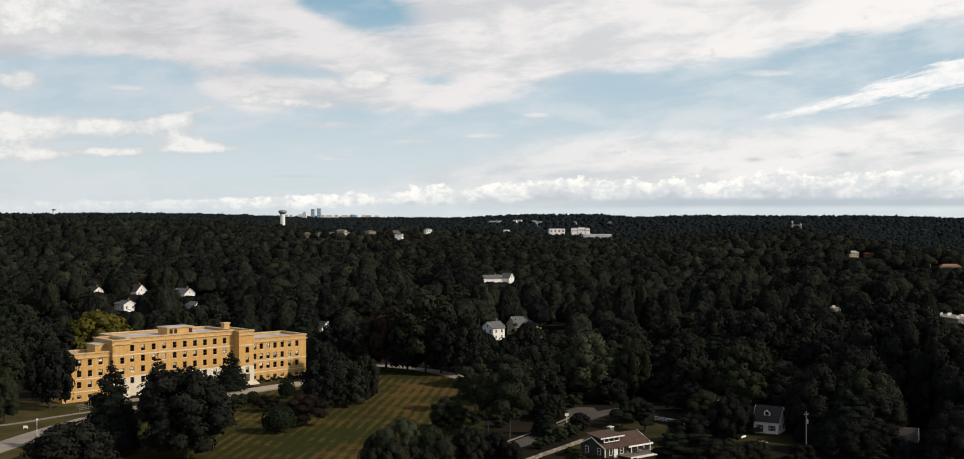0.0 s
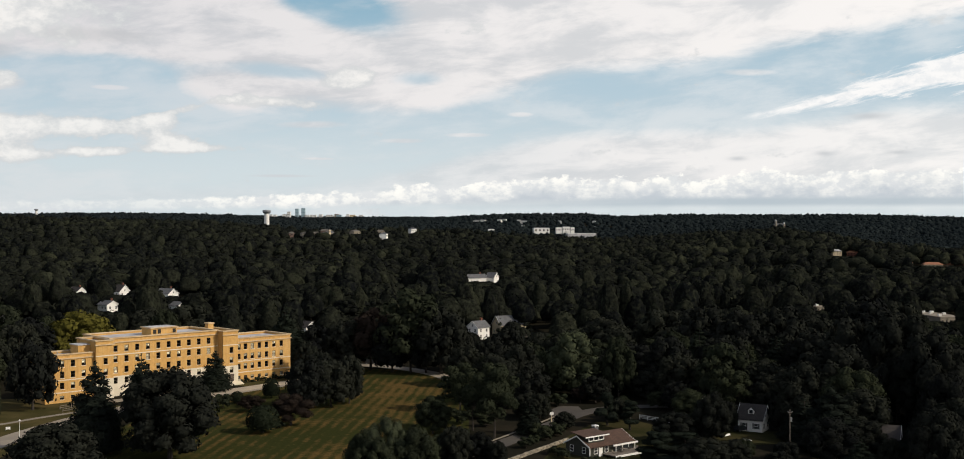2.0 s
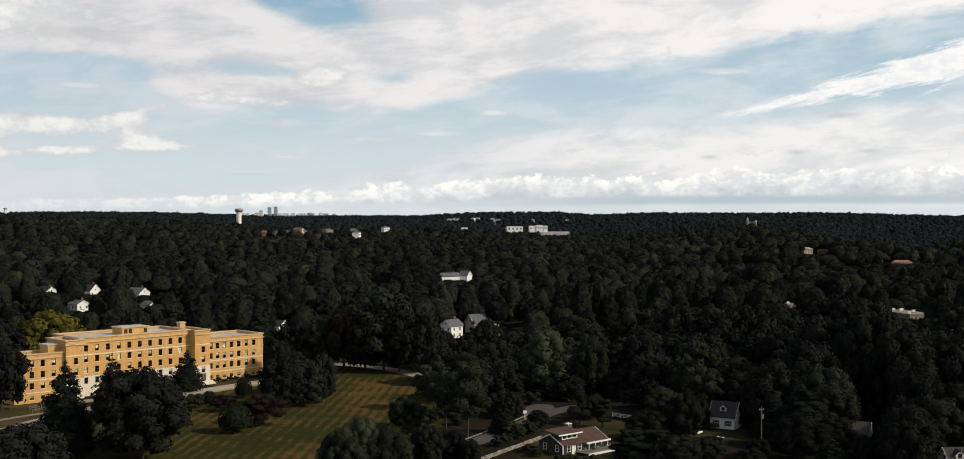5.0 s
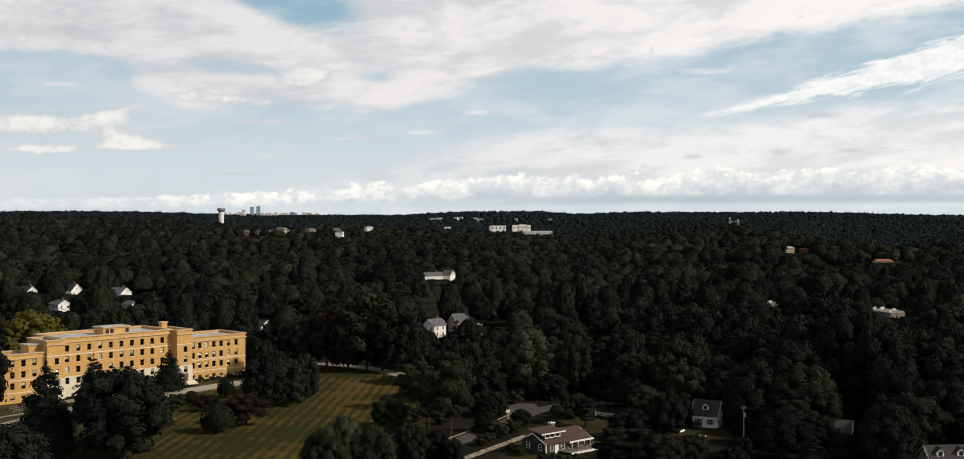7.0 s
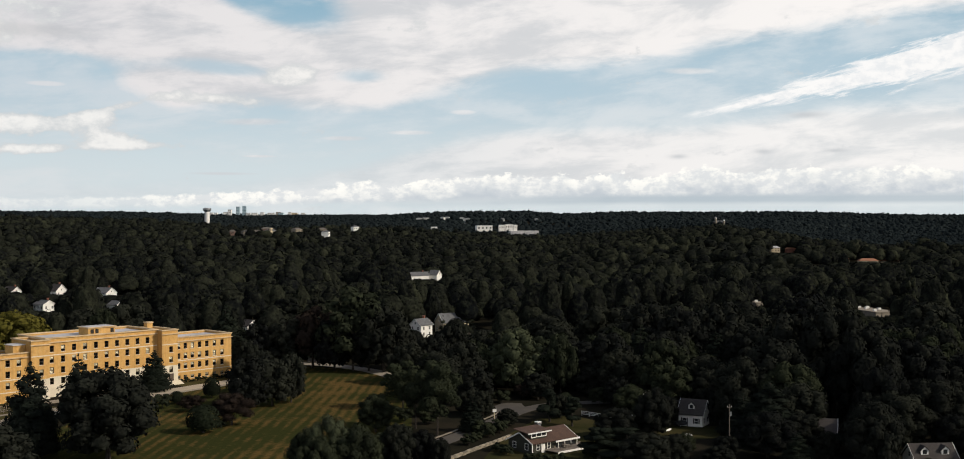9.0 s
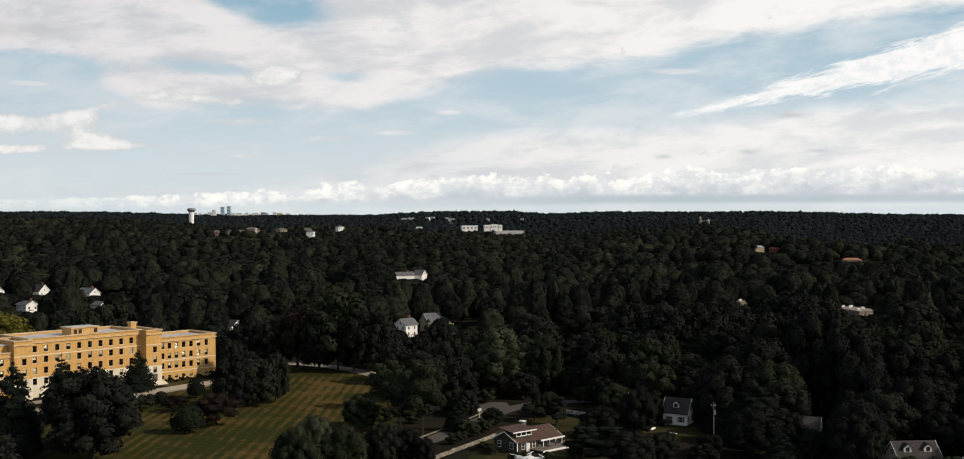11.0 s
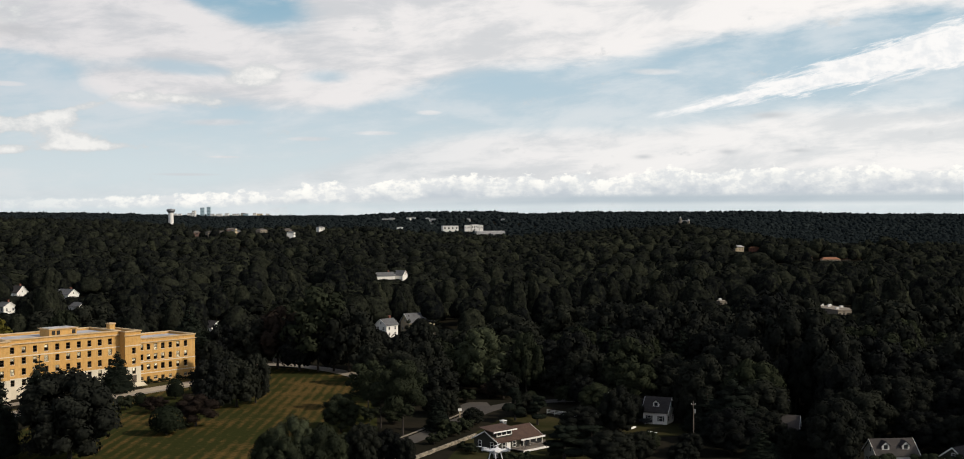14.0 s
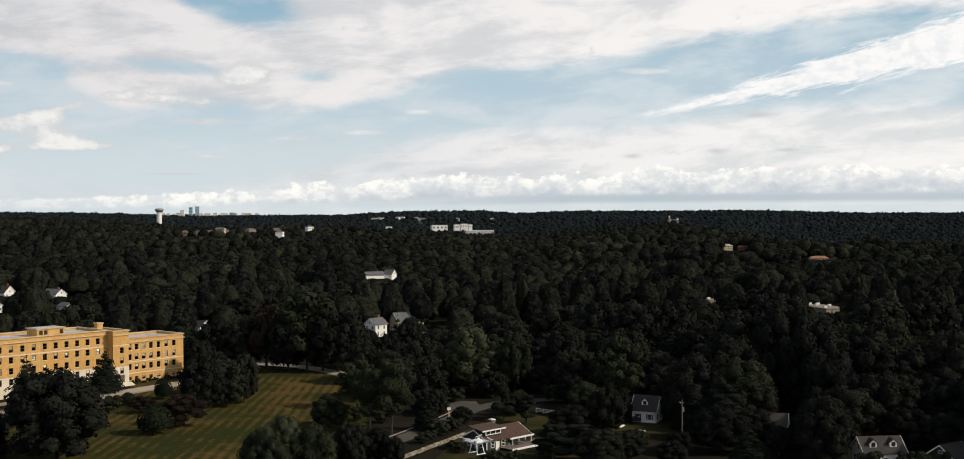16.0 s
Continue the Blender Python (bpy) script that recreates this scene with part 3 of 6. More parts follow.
def brick_building():
    b = new("brick_building")
    b.matrix_basis = Matrix.Translation(B_AT)
    tagged(b, "long four-storey yellow brick building with stone base and flat roofs", "building")
    shear = Matrix.Translation(-B_AT) @ B_MATRIX
    rng = random.Random(5)

    def put(name, bm, mat, label="", parent=None):
        bm.transform(shear)
        return part(name, bm, mat, parent or b, label)

    window_bits = {}

    def window(uc, v, sill, w, h, lit):
        """A sash window: dark frame, glass, a pale sill, and sometimes a drawn blind."""
        key = (round(w, 2), round(h, 2), lit)
        if key not in window_bits:
            f = bmesh.new()
            us, zs = (-w / 2, -w / 2 + 0.10, w / 2 - 0.10, w / 2), (0, 0.10, h / 2 - 0.06, h / 2 + 0.06, h - 0.10, h)
            for i in range(3):
                for j in range(5):
                    if i != 1 or j % 2 == 0:
                        box(f, us[i], us[i + 1], 0.16, 0.26, zs[j], zs[j + 1])
            bmesh.ops.remove_doubles(f, verts=f.verts, dist=0.001)
            g = bmesh.new()
            box(g, -w / 2 + 0.08, w / 2 - 0.08, 0.20, 0.22, 0.08, h - 0.08)
            s = bmesh.new()
            box(s, -w / 2 - 0.12, w / 2 + 0.12, -0.09, 0.2, -0.16, -0.01)
            d = None
            if lit:
                d = bmesh.new()
                drop = (0.45, 0.62, 0.95)[lit - 1] * h
                box(d, -w / 2 + 0.08, w / 2 - 0.08, 0.27, 0.30, h - drop, h - 0.08)
            window_bits[key] = [None if m is None else m for m in (f, g, s, d)]
            made = []
            for nm, m, mt, lb in zip(("frame", "pane", "sill", "blind"), (f, g, s, d), ("dark_wood", "glass", "stone", "blind"), ("dark timber sash frame", "", "pale stone sill", "pale drawn blind")):
                if m is None:
                    made.append(None)
                    continue
                m.transform(Matrix(((B_U.x, B_V.x, 0, 0), (B_U.y, B_V.y, 0, 0), (0, 0, 1, 0), (0, 0, 0, 1))))
                me = bpy.data.meshes.new(nm)
                bmesh.ops.recalc_face_normals(m, faces=m.faces)
                m.to_mesh(me)
                m.free()
                me.materials.append(MAT[mt])
                made.append((nm, me, lb))
            window_bits[key] = made
        made = window_bits[key]
        nm, me, lb = made[0]
        win = new("window", me)
        win.parent = b
        win.matrix_basis = Matrix.Translation(shear @ Vector((uc, v, sill)))
        for item in made[1:]:
            if item:
                o = new(item[0], item[1])
                o.parent = win
                if item[0] == "pane":
                    o.visible_shadow = False
                if item[2]:
                    o["label"] = item[2]

    W, HGT = 1.42, 2.0
    rows = [11.0, 7.6, 4.2, 1.0]

    def block(name, u0, u1, v0, v1, top, cols, levels, stone_to=0.0, label=""):
        holes = []
        for uc in cols:
            for s in levels:
                h = HGT if s > 1.5 else 1.15
                holes.append((uc, W, s, h))
        m = bmesh.new()
        if stone_to:
            wall_slab(m, u0, u1, v0, stone_to, top, [h for h in holes if h[2] >= stone_to])
        else:
            wall_slab(m, u0, u1, v0, -0.5, top, holes)
        # side and back walls
        for pts in (((u0, v0), (u0 + 0.4, v0), (u0 + 0.4, v1), (u0, v1)), ((u1 - 0.4, v0), (u1, v0), (u1, v1), (u1 - 0.4, v1)), ((u0, v1 - 0.4), (u1, v1 - 0.4), (u1, v1), (u0, v1))):
            q = [(x, y + (0.455 if y == v0 else 0)) for x, y in pts]
            side = bmesh.new()
            prism(side, q, -0.5, top)
            put("wall", side, "brick", "plain yellow brick side wall")
        put("wall", m, "brick", label)
        if stone_to:
            m = bmesh.new()
            wall_slab(m, u0 - 0.06, u1 + 0.06, v0 - 0.08, -0.5, stone_to, [h for h in holes if h[2] < stone_to], 0.5)
            put("stone_base", m, "stone", "pale limestone facing of the ground floor")
        for uc, w, s, h in holes:
            window(uc, v0 - (0.08 if s < stone_to else 0), s, w, h, rng.choice((0, 0, 0, 0, 0, 1, 1, 2, 3)))
        # parapet coping, cornice band, roof deck
        m = bmesh.new()
        e = 0.28
        for x0, x1, y0, y1 in ((u0 - e, u1 + e, v0 - e, v0 + 0.6), (u0 - e, u1 + e, v1 - 0.6, v1 + e), (u0 - e, u0 + 0.6, v0 + 0.6, v1 - 0.6), (u1 - 0.6, u1 + e, v0 + 0.6, v1 - 0.6)):
            box(m, x0, x1, y0, y1, top, top + 0.35)
        put("coping", m, "coping", "weathered stone coping of the parapet")
        m = bmesh.new()
        box(m, u0 - 0.35, u1 + 0.35, v0 - 0.35, v0 + 0.02, top - 1.35, top - 1.0)
        put("cornice", m, "coping", "projecting cornice below the parapet")
        m = bmesh.new()
        box(m, u0 + 0.42, u1 - 0.42, v0 + 0.47, v1 - 0.42, top - 0.75, top - 0.55)
        put("roof_deck", m, "gravel", "flat roof of grey gravel")
        # floors and a back wall inside, painted near-black as the shade of the rooms
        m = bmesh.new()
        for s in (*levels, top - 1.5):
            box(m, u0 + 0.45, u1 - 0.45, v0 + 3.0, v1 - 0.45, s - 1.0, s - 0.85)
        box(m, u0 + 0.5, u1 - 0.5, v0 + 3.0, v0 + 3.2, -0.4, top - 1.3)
        put("inner_wall", m, "dark", "near-black floors and wall painted as unlit rooms")

    def band(u0, u1, v, z, h=0.28):
        m = bmesh.new()
        box(m, u0, u1, v - 0.07, v + 0.1, z, z + h)
        put("stone_band", m, "stone", "pale stone string course")

    main_cols = [21.6 + i * 3.78 for i in range(10)]
    block("main", 19.6, 59.2, 1.6, 20.0, 18.4, main_cols, [14.2, 10.8, 7.4, 4.0], 6.4, "yellow brick main front with four rows of windows")
    block("bay", 13.6, 19.56, -1.0, 12.0, 18.2, [16.9], [10.8, 7.4, 4.0], 6.4, "yellow brick stair bay")
    block("bay", 59.24, 65.2, -1.6, 15.0, 18.2, [62.6], [10.8, 7.4, 4.0], 6.4, "yellow brick stair bay")
    block("wing", -2.2, 13.56, 0.4, 10.5, 14.7, [-0.2, 3.3, 6.8, 10.3], rows, 0.0, "yellow brick end wing")
    block("wing", 65.24, 88.2, 0.0, 15.5, 15.2, [66.6, 69.3, 72.1, 75.0, 78.0, 81.1, 84.3], [11.4, 8.0, 4.6, 1.2], 0.0, "yellow brick end wing")
    for u0, u1, v, z in ((19.6, 59.2, 1.6, 13.1), (65.24, 88.2, 0.0, 7.25), (65.24, 88.2, 0.0, 3.4), (-2.2, 13.56, 0.4, 6.8), (-2.2, 13.56, 0.4, 3.0), (13.6, 19.56, -1.0, 13.4), (59.24, 65.2, -1.6, 13.4)):
        band(u0, u1, v, z)
    # penthouse, lift housings and chimney
    m = bmesh.new()
    box(m, 36.8, 46.4, 6.6, 12.8, 17.0, 20.2)
    ph = put("penthouse", m, "brick", "brick penthouse on the flat roof")
    m = bmesh.new()
    box(m, 36.4, 46.8, 6.2, 13.2, 20.2, 20.5)
    put("coping", m, "coping", "", ph)
    m = bmesh.new()
    box(m, 37.0, 46.2, 6.8, 12.6, 20.5, 20.58)
    put("roof_deck", m, "gravel", "", ph)
    for uc in (38.2, 39.9, 45.4):
        m = bmesh.new()
        box(m, uc - 0.6, uc + 0.6, 6.56, 6.64, 18.4, 19.8)
        put("window", m, "dark", "near-black panel painted as the shade of an opening", ph)
    m = bmesh.new()
    box(m, 61.6, 63.7, 11.5, 13.6, 14.0, 19.9)
    ch = put("chimney", m, "brick", "square brick chimney")
    m = bmesh.new()
    box(m, 61.35, 63.95, 11.25, 13.85, 19.9, 20.3)
    put("coping", m, "coping", "", ch)
    m = bmesh.new()
    box(m, 9.6, 13.5, 2.8, 8.0, 13.6, 17.0)
    lh = put("lift_housing", m, "brick", "small brick housing on the wing roof")
    m = bmesh.new()
    box(m, 9.3, 13.55, 2.5, 8.3, 17.0, 17.25)
    put("coping", m, "gravel", "", lh)
    # roof vents
    for uc, v in ((2.0, 6.0), (5.5, 8.5), (70, 5), (76, 7), (82, 6), (46, 8), (50, 6), (24, 6)):
        m = bmesh.new()
        tube(m, (uc, v, 13.5 if uc < 14 or uc > 64 else 16.9), (uc, v, 14.9 if uc < 14 or uc > 64 else 18.4), 0.22, 0.22, 8)
        put("roof_vent", m, "metal", "grey metal roof vent")
    # steps and cheek walls at the stair bay
    for i in range(6):
        m = bmesh.new()
        box(m, 58.6, 66.0, -1.75 - 0.42 * (i + 1), -1.75 - 0.42 * i + 0.02, -0.3, 1.05 - 0.17 * i)
        put("step", m, "stone", "pale stone entrance step")
    m = bmesh.new()
    box(m, 61.7, 63.5, -1.78, -1.7, 1.1, 3.6)
    put("door", m, "dark_wood", "dark entrance door")
    return b


brick_building()

# ---------------------------------------------------------------- houses
# opaque near-black panes, with the unlit rooms behind put into the colour
MAT["glass_dark"] = material("dark_window_glass", two_tone((0.022, 0.025, 0.027), (0.03, 0.033, 0.036), 0.5, bump=False), 0.06, 0.0, 0.6)


def gable_house(name, x, y, turn, w, d, eave, ridge, wall, roof, label, category="house", dormers=0, chimney=True, windows=2, storeys=1, garage=0.0, z=None):
    """A gabled house: ridge along local x, front towards local -y. Parts: walls, two roof slopes, gable trim, windows, door, chimney, dormers."""
    z = float(ground_z(x, y)) if z is None else z
    h = base(name, x, y, z, turn, label, category)
    bm = bmesh.new()
    for s in (-1, 1):
        outline = [(-d / 2, -0.4), (d / 2, -0.4), (d / 2, eave), (0, ridge), (-d / 2, eave)]
        a = [bm.verts.new((s * w / 2, p, q)) for p, q in outline]
        c = [bm.verts.new((s * (w / 2 - 0.25), p, q)) for p, q in outline]
        bm.faces.new(a)
        bm.faces.new(c[::-1])
        for i in range(5):
            bm.faces.new((a[i], a[(i + 1) % 5], c[(i + 1) % 5], c[i]))
    box(bm, -w / 2 + 0.26, w / 2 - 0.26, -d / 2, -d / 2 + 0.25, -0.4, eave)
    box(bm, -w / 2 + 0.26, w / 2 - 0.26, d / 2 - 0.25, d / 2, -0.4, eave)
    part("wall", bm, wall, h)
    slope = (ridge - eave) / (d / 2)
    for s in (-1, 1):
        bm = bmesh.new()
        o = 0.45
        pts = [(-w / 2 - o, s * 0.0, ridge + 0.05), (w / 2 + o, 0.0, ridge + 0.05), (w / 2 + o, s * (d / 2 + o), eave - slope * o + 0.05), (-w / 2 - o, s * (d / 2 + o), eave - slope * o + 0.05)]
        lo = [bm.verts.new(p) for p in pts]
        hi = [bm.verts.new((p[0], p[1], p[2] + 0.2)) for p in pts]
        bm.faces.new(lo)
        bm.faces.new(hi[::-1])
        for i in range(4):
            bm.faces.new((lo[i], lo[(i + 1) % 4], hi[(i + 1) % 4], hi[i]))
        part("roof", bm, roof, h)
    for s in (-1, 1):  # barge boards
        bm = bmesh.new()
        for t in (-1, 1):
            a, b = Vector((s * (w / 2 + 0.49), 0, ridge + 0.12)), Vector((s * (w / 2 + 0.49), t * (d / 2 + 0.45), eave - slope * 0.45 + 0.12))
            pts = [a + Vector((0, 0, 0.12)), b + Vector((0, 0, 0.12)), b - Vector((0, 0, 0.2)), a - Vector((0, 0, 0.2))]
            f = [bm.verts.new(p + Vector((s * 0.05, 0, 0))) for p in pts]
            g = [bm.verts.new(p - Vector((s * 0.03, 0, 0))) for p in pts]
            bm.faces.new(f)
            bm.faces.new(g[::-1])
            for i in range(4):
                bm.faces.new((f[i], f[(i + 1) % 4], g[(i + 1) % 4], g[i]))
        part("barge_board", bm, "trim", h, "white barge boards")
    # windows on the front, the back and both gables
    def pane(px, py, pz, face, ww=1.0, hh=1.35):
        m = Matrix.Translation((px, py, pz)) @ Matrix.Rotation(face, 4, "Z")
        bm = bmesh.new()
        for x0, x1, z0, z1 in ((-ww / 2 - 0.1, -ww / 2, -0.1, hh + 0.1), (ww / 2, ww / 2 + 0.1, -0.1, hh + 0.1), (-ww / 2, ww / 2, hh, hh + 0.1), (-ww / 2, ww / 2, -0.1, 0), (-ww / 2, ww / 2, hh / 2 - 0.04, hh / 2 + 0.04)):
            box(bm, x0, x1, -0.07, 0.02, z0, z1)
        bm.transform(m)
        f = part("window", bm, "trim", h, "white window frame")
        bm = bmesh.new()
        box(bm, -ww / 2, ww / 2, -0.03, -0.005, 0, hh)
        bm.transform(m)
        part("pane", bm, "glass_dark", f)
    for st in range(storeys):
        zz = 0.9 + 2.7 * st
        for i in range(windows):
            px = -w / 2 + w * (i + 0.5) / windows
            pane(px, -d / 2, zz, 0)
        for t in (-1, 1):
            pane(w / 2, t * d / 4, zz, math.pi / 2)
            pane(-w / 2, t * d / 4, zz, -math.pi / 2)
    if ridge - eave > 2.2:
        pane(w / 2, 0, eave + 0.3, math.pi / 2, 0.8, 1.0)
        pane(-w / 2, 0, eave + 0.3, -math.pi / 2, 0.8, 1.0)
    bm = bmesh.new()
    dx = w * 0.5 / max(windows, 1) - w / 2 + (w / max(windows, 1)) * 0.5
    box(bm, dx - 0.5, dx + 0.5, -d / 2 - 0.06, -d / 2 + 0.02, -0.1, 2.1, 0.02)
    part("door", bm, "trim", h, "white front door")
    for i in range(dormers):
        px = -w / 2 + w * (i + 0.5) / dormers
        bm = bmesh.new()
        yf, yb = -d / 2 * 0.72, -d / 2 * 0.1
        zb, zt = eave + slope * (d / 2 * 0.25), eave + slope * (d / 2 * 0.25) + 1.5
        pts = [(-0.85, zb), (0.85, zb), (0.85, zt - 0.2), (0, zt + 0.55), (-0.85, zt - 0.2)]
        a = [bm.verts.new((px + p, yf, q)) for p, q in pts]
        c = [bm.verts.new((px + p, yb, q)) for p, q in pts]
        bm.faces.new(a)
        bm.faces.new(c[::-1])
        for k in range(5):
            bm.faces.new((a[k], a[(k + 1) % 5], c[(k + 1) % 5], c[k]))
        dm = part("dormer", bm, wall, h, "gabled dormer window")
        bm = bmesh.new()
        for s in (-1, 1):
            q = [(0, zt + 0.60), (s * 1.15, zt - 0.42)]
            lo = [bm.verts.new((px + q[0][0], yf - 0.2, q[0][1])), bm.verts.new((px + q[1][0], yf - 0.2, q[1][1])), bm.verts.new((px + q[1][0], yb, q[1][1])), bm.verts.new((px + q[0][0], yb, q[0][1]))]
            hi = [bm.verts.new(v.co + Vector((0, 0, 0.14))) for v in lo]
            bm.faces.new(lo)
            bm.faces.new(hi[::-1])
            for k in range(4):
                bm.faces.new((lo[k], lo[(k + 1) % 4], hi[(k + 1) % 4], hi[k]))
        part("roof", bm, roof, dm)
        bm = bmesh.new()
        box(bm, px - 0.45, px + 0.45, yf - 0.04, yf + 0.01, zb + 0.45, zt - 0.1)
        part("pane", bm, "glass_dark", dm)
    if chimney:
        bm = bmesh.new()
        cx = w * 0.28
        box(bm, cx - 0.45, cx + 0.45, -0.1, 0.8, ridge - 1.0, ridge + 1.2)
        box(bm, cx - 0.55, cx + 0.55, -0.2, 0.9, ridge + 1.2, ridge + 1.4)
        part("chimney", bm, "red_brick", h, "brick chimney")
    return h



# white houses in the woods
gable_house("house", -313, 786, -36, 11, 9, 5.4, 9.0, "white", "dark_roof", "white two-storey house among the trees", storeys=1)
gable_house("house", -285, 790, -32, 12, 9, 6.2, 10.5, "white", "dark_roof", "tall white gabled house with a dark roof", storeys=2)
gable_house("house", -249, 672, -38, 10, 8, 6.0, 8.2, "white", "grey_roof", "white two-storey house with a grey roof", storeys=2, windows=3)
gable_house("house", -244, 766, -30, 12, 9, 6.4, 9.6, "white", "grey_roof", "white house half hidden by trees", storeys=1, windows=3)
gable_house("house", -217, 702, -34, 9, 7, 3.4, 5.6, "white", "grey_roof", "low white house below the woods", storeys=1, chimney=False)
gable_house("house", -270, 576, 50, 9, 7, 5.0, 8.0, "white", "grey_roof", "white house at the wood's edge", storeys=1)
gable_house("house", -113, 574, -40, 9, 7, 2.9, 5.6, "white", "dark_roof", "low white gabled house with a dark roof", chimney=False)
gable_house("house", -47, 936, 28, 17, 8, 7.2, 9.8, "white", "grey_roof", "long white house with a grey roof", windows=6)
gable_house("house", -33, 944, -34, 8, 7, 7.4, 11.0, "white", "grey_roof", "white gabled house wing with a steep roof", chimney=False)
gable_house("house", -26, 548, 50, 8.0, 7, 5.8, 8.4, "white", "grey_roof", "white two-storey house with a grey roof", storeys=2)
gable_house("house", -12, 572, 30, 14, 9, 5.0, 9.0, "cream", "grey_roof", "grey-roofed house between tall trees", storeys=1)
gable_house("garage", -21, 470, 40, 7, 6, 2.8, 5.0, "white", "dark_roof", "small white garage with a dark roof", "garage", chimney=False, windows=1)
# near houses on the right
cottage = gable_house("cottage", 59.3, 317.0, -28, 6.6, 6.4, 3.5, 6.8, "white", "dark_roof", "small white cottage with a dark roof and one dormer", dormers=1, windows=2, chimney=False)
gable_house("house", 84, 290, -20, 11, 8, 3.4, 6.4, "white", "dark_roof", "white-gabled house with a dark roof behind trees", windows=2, chimney=False)
gable_house("house", 100.8, 258, 4, 9.4, 7.0, 3.4, 6.3, "white", "dark_roof", "dark-roofed house with two white dormers", dormers=2, windows=3, chimney=False)
gable_house("house", 116.5, 256, 30, 7, 7, 2.4, 4.9, "olive", "dark_roof", "low house with a plain grey roof", chimney=False)


# dark shutters beside the cottage's front windows
for sx in (-1.65, 1.65):
    for sd in (-0.78, 0.78):
        bm = bmesh.new()
        box(bm, sx + sd - 0.17, sx + sd + 0.17, -3.27, -3.205, 0.85, 2.3, 0.01)
        part("shutter", bm, "black", cottage, "black louvred shutter")

# ---------------------------------------------------------------- trees


def lumps_of(rng, kind, r, h, coarse=False):
    """Rounded masses (centre, radius, squash) that make up a crown of radius r and top height h."""
    out = []
    if kind == "conifer":
        tiers = 6 if coarse else 13
        for i in range(tiers):
            f = i / (tiers - 1)
            z = h * (0.10 + 0.86 * f)
            rr = r * (1 - f) ** 0.72 + 0.35
            k = max(2, int(7 * (1 - f)) + 1)
            a0 = rng.random() * 6.28
            for j in range(k):
                a = a0 + 6.28 * j / k + rng.uniform(-0.2, 0.2)
                q = rr * rng.uniform(0.45, 0.68)
                out.append((np.array([q * math.cos(a), q * math.sin(a), z + rng.uniform(-0.3, 0.3)]), rr * rng.uniform(0.42, 0.58) + 0.2, 0.62))
        return out
    if kind == "pine":
        for i in range(16):
            f = rng.random()
            a = rng.random() * 6.28
            q = r * (1 - 0.75 * f) * rng.uniform(0.2, 0.75)
            out.append((np.array([q * math.cos(a), q * math.sin(a), h * (0.25 + 0.70 * f)]), r * rng.uniform(0.26, 0.4) * (1.1 - 0.5 * f), 0.55))
        return out
    if kind in ("clipped",):
        return [(np.array([0, 0, h * 0.50]), r, h / (2.1 * r)), (np.array([0, 0, h * 0.35]), r * 0.97, 0.36 * h / r)]
    low = {"shrub": 0.05, "burgundy": 0.12, "thin": 0.18, "light": 0.06}.get(kind, -0.02)
    n = 10 if coarse else {"shrub": 9, "burgundy": 16, "thin": 15}.get(kind, 38)
    grow = 1.35 if coarse else 1.0
    mid, up = h * (1 + low) / 2, h * (1 - low) / 2
    out.append((np.array([0, 0, mid - 0.05 * up]), r * 0.62, up / r * 0.9))
    for i in range(n):
        c = 1 - 1.85 * (i + 0.5) / n
        a = i * 2.39996 + rng.uniform(-0.4, 0.4)
        s = math.sqrt(max(0, 1 - c * c))
        k = rng.uniform(0.68, 0.88)
        rad = grow * (rng.uniform(0.20, 0.34) if n == 38 else rng.uniform(0.24, 0.40)) * (1.0 if kind != "thin" else 0.85)
        out.append((np.array([r * s * k * math.cos(a), r * s * k * math.sin(a), mid + up * c * min(k, 0.82)]), r * rad, min(1.25, 0.55 + 0.35 * up / r)))
    return out


ICO = bmesh.new()
bmesh.ops.create_icosphere(ICO, subdivisions=1, radius=1.0)
ICO.verts.ensure_lookup_table()
ICO_V = np.array([v.co[:] for v in ICO.verts])
ICO_F = np.array([[v.index for v in f.verts] for f in ICO.faces])
ICO.free()
ICO = bmesh.new()
bmesh.ops.create_icosphere(ICO, subdivisions=2, radius=1.0)
ICO.verts.ensure_lookup_table()
ICO2_V = np.array([v.co[:] for v in ICO.verts])
ICO2_F = np.array([[v.index for v in f.verts] for f in ICO.faces])
ICO.free()


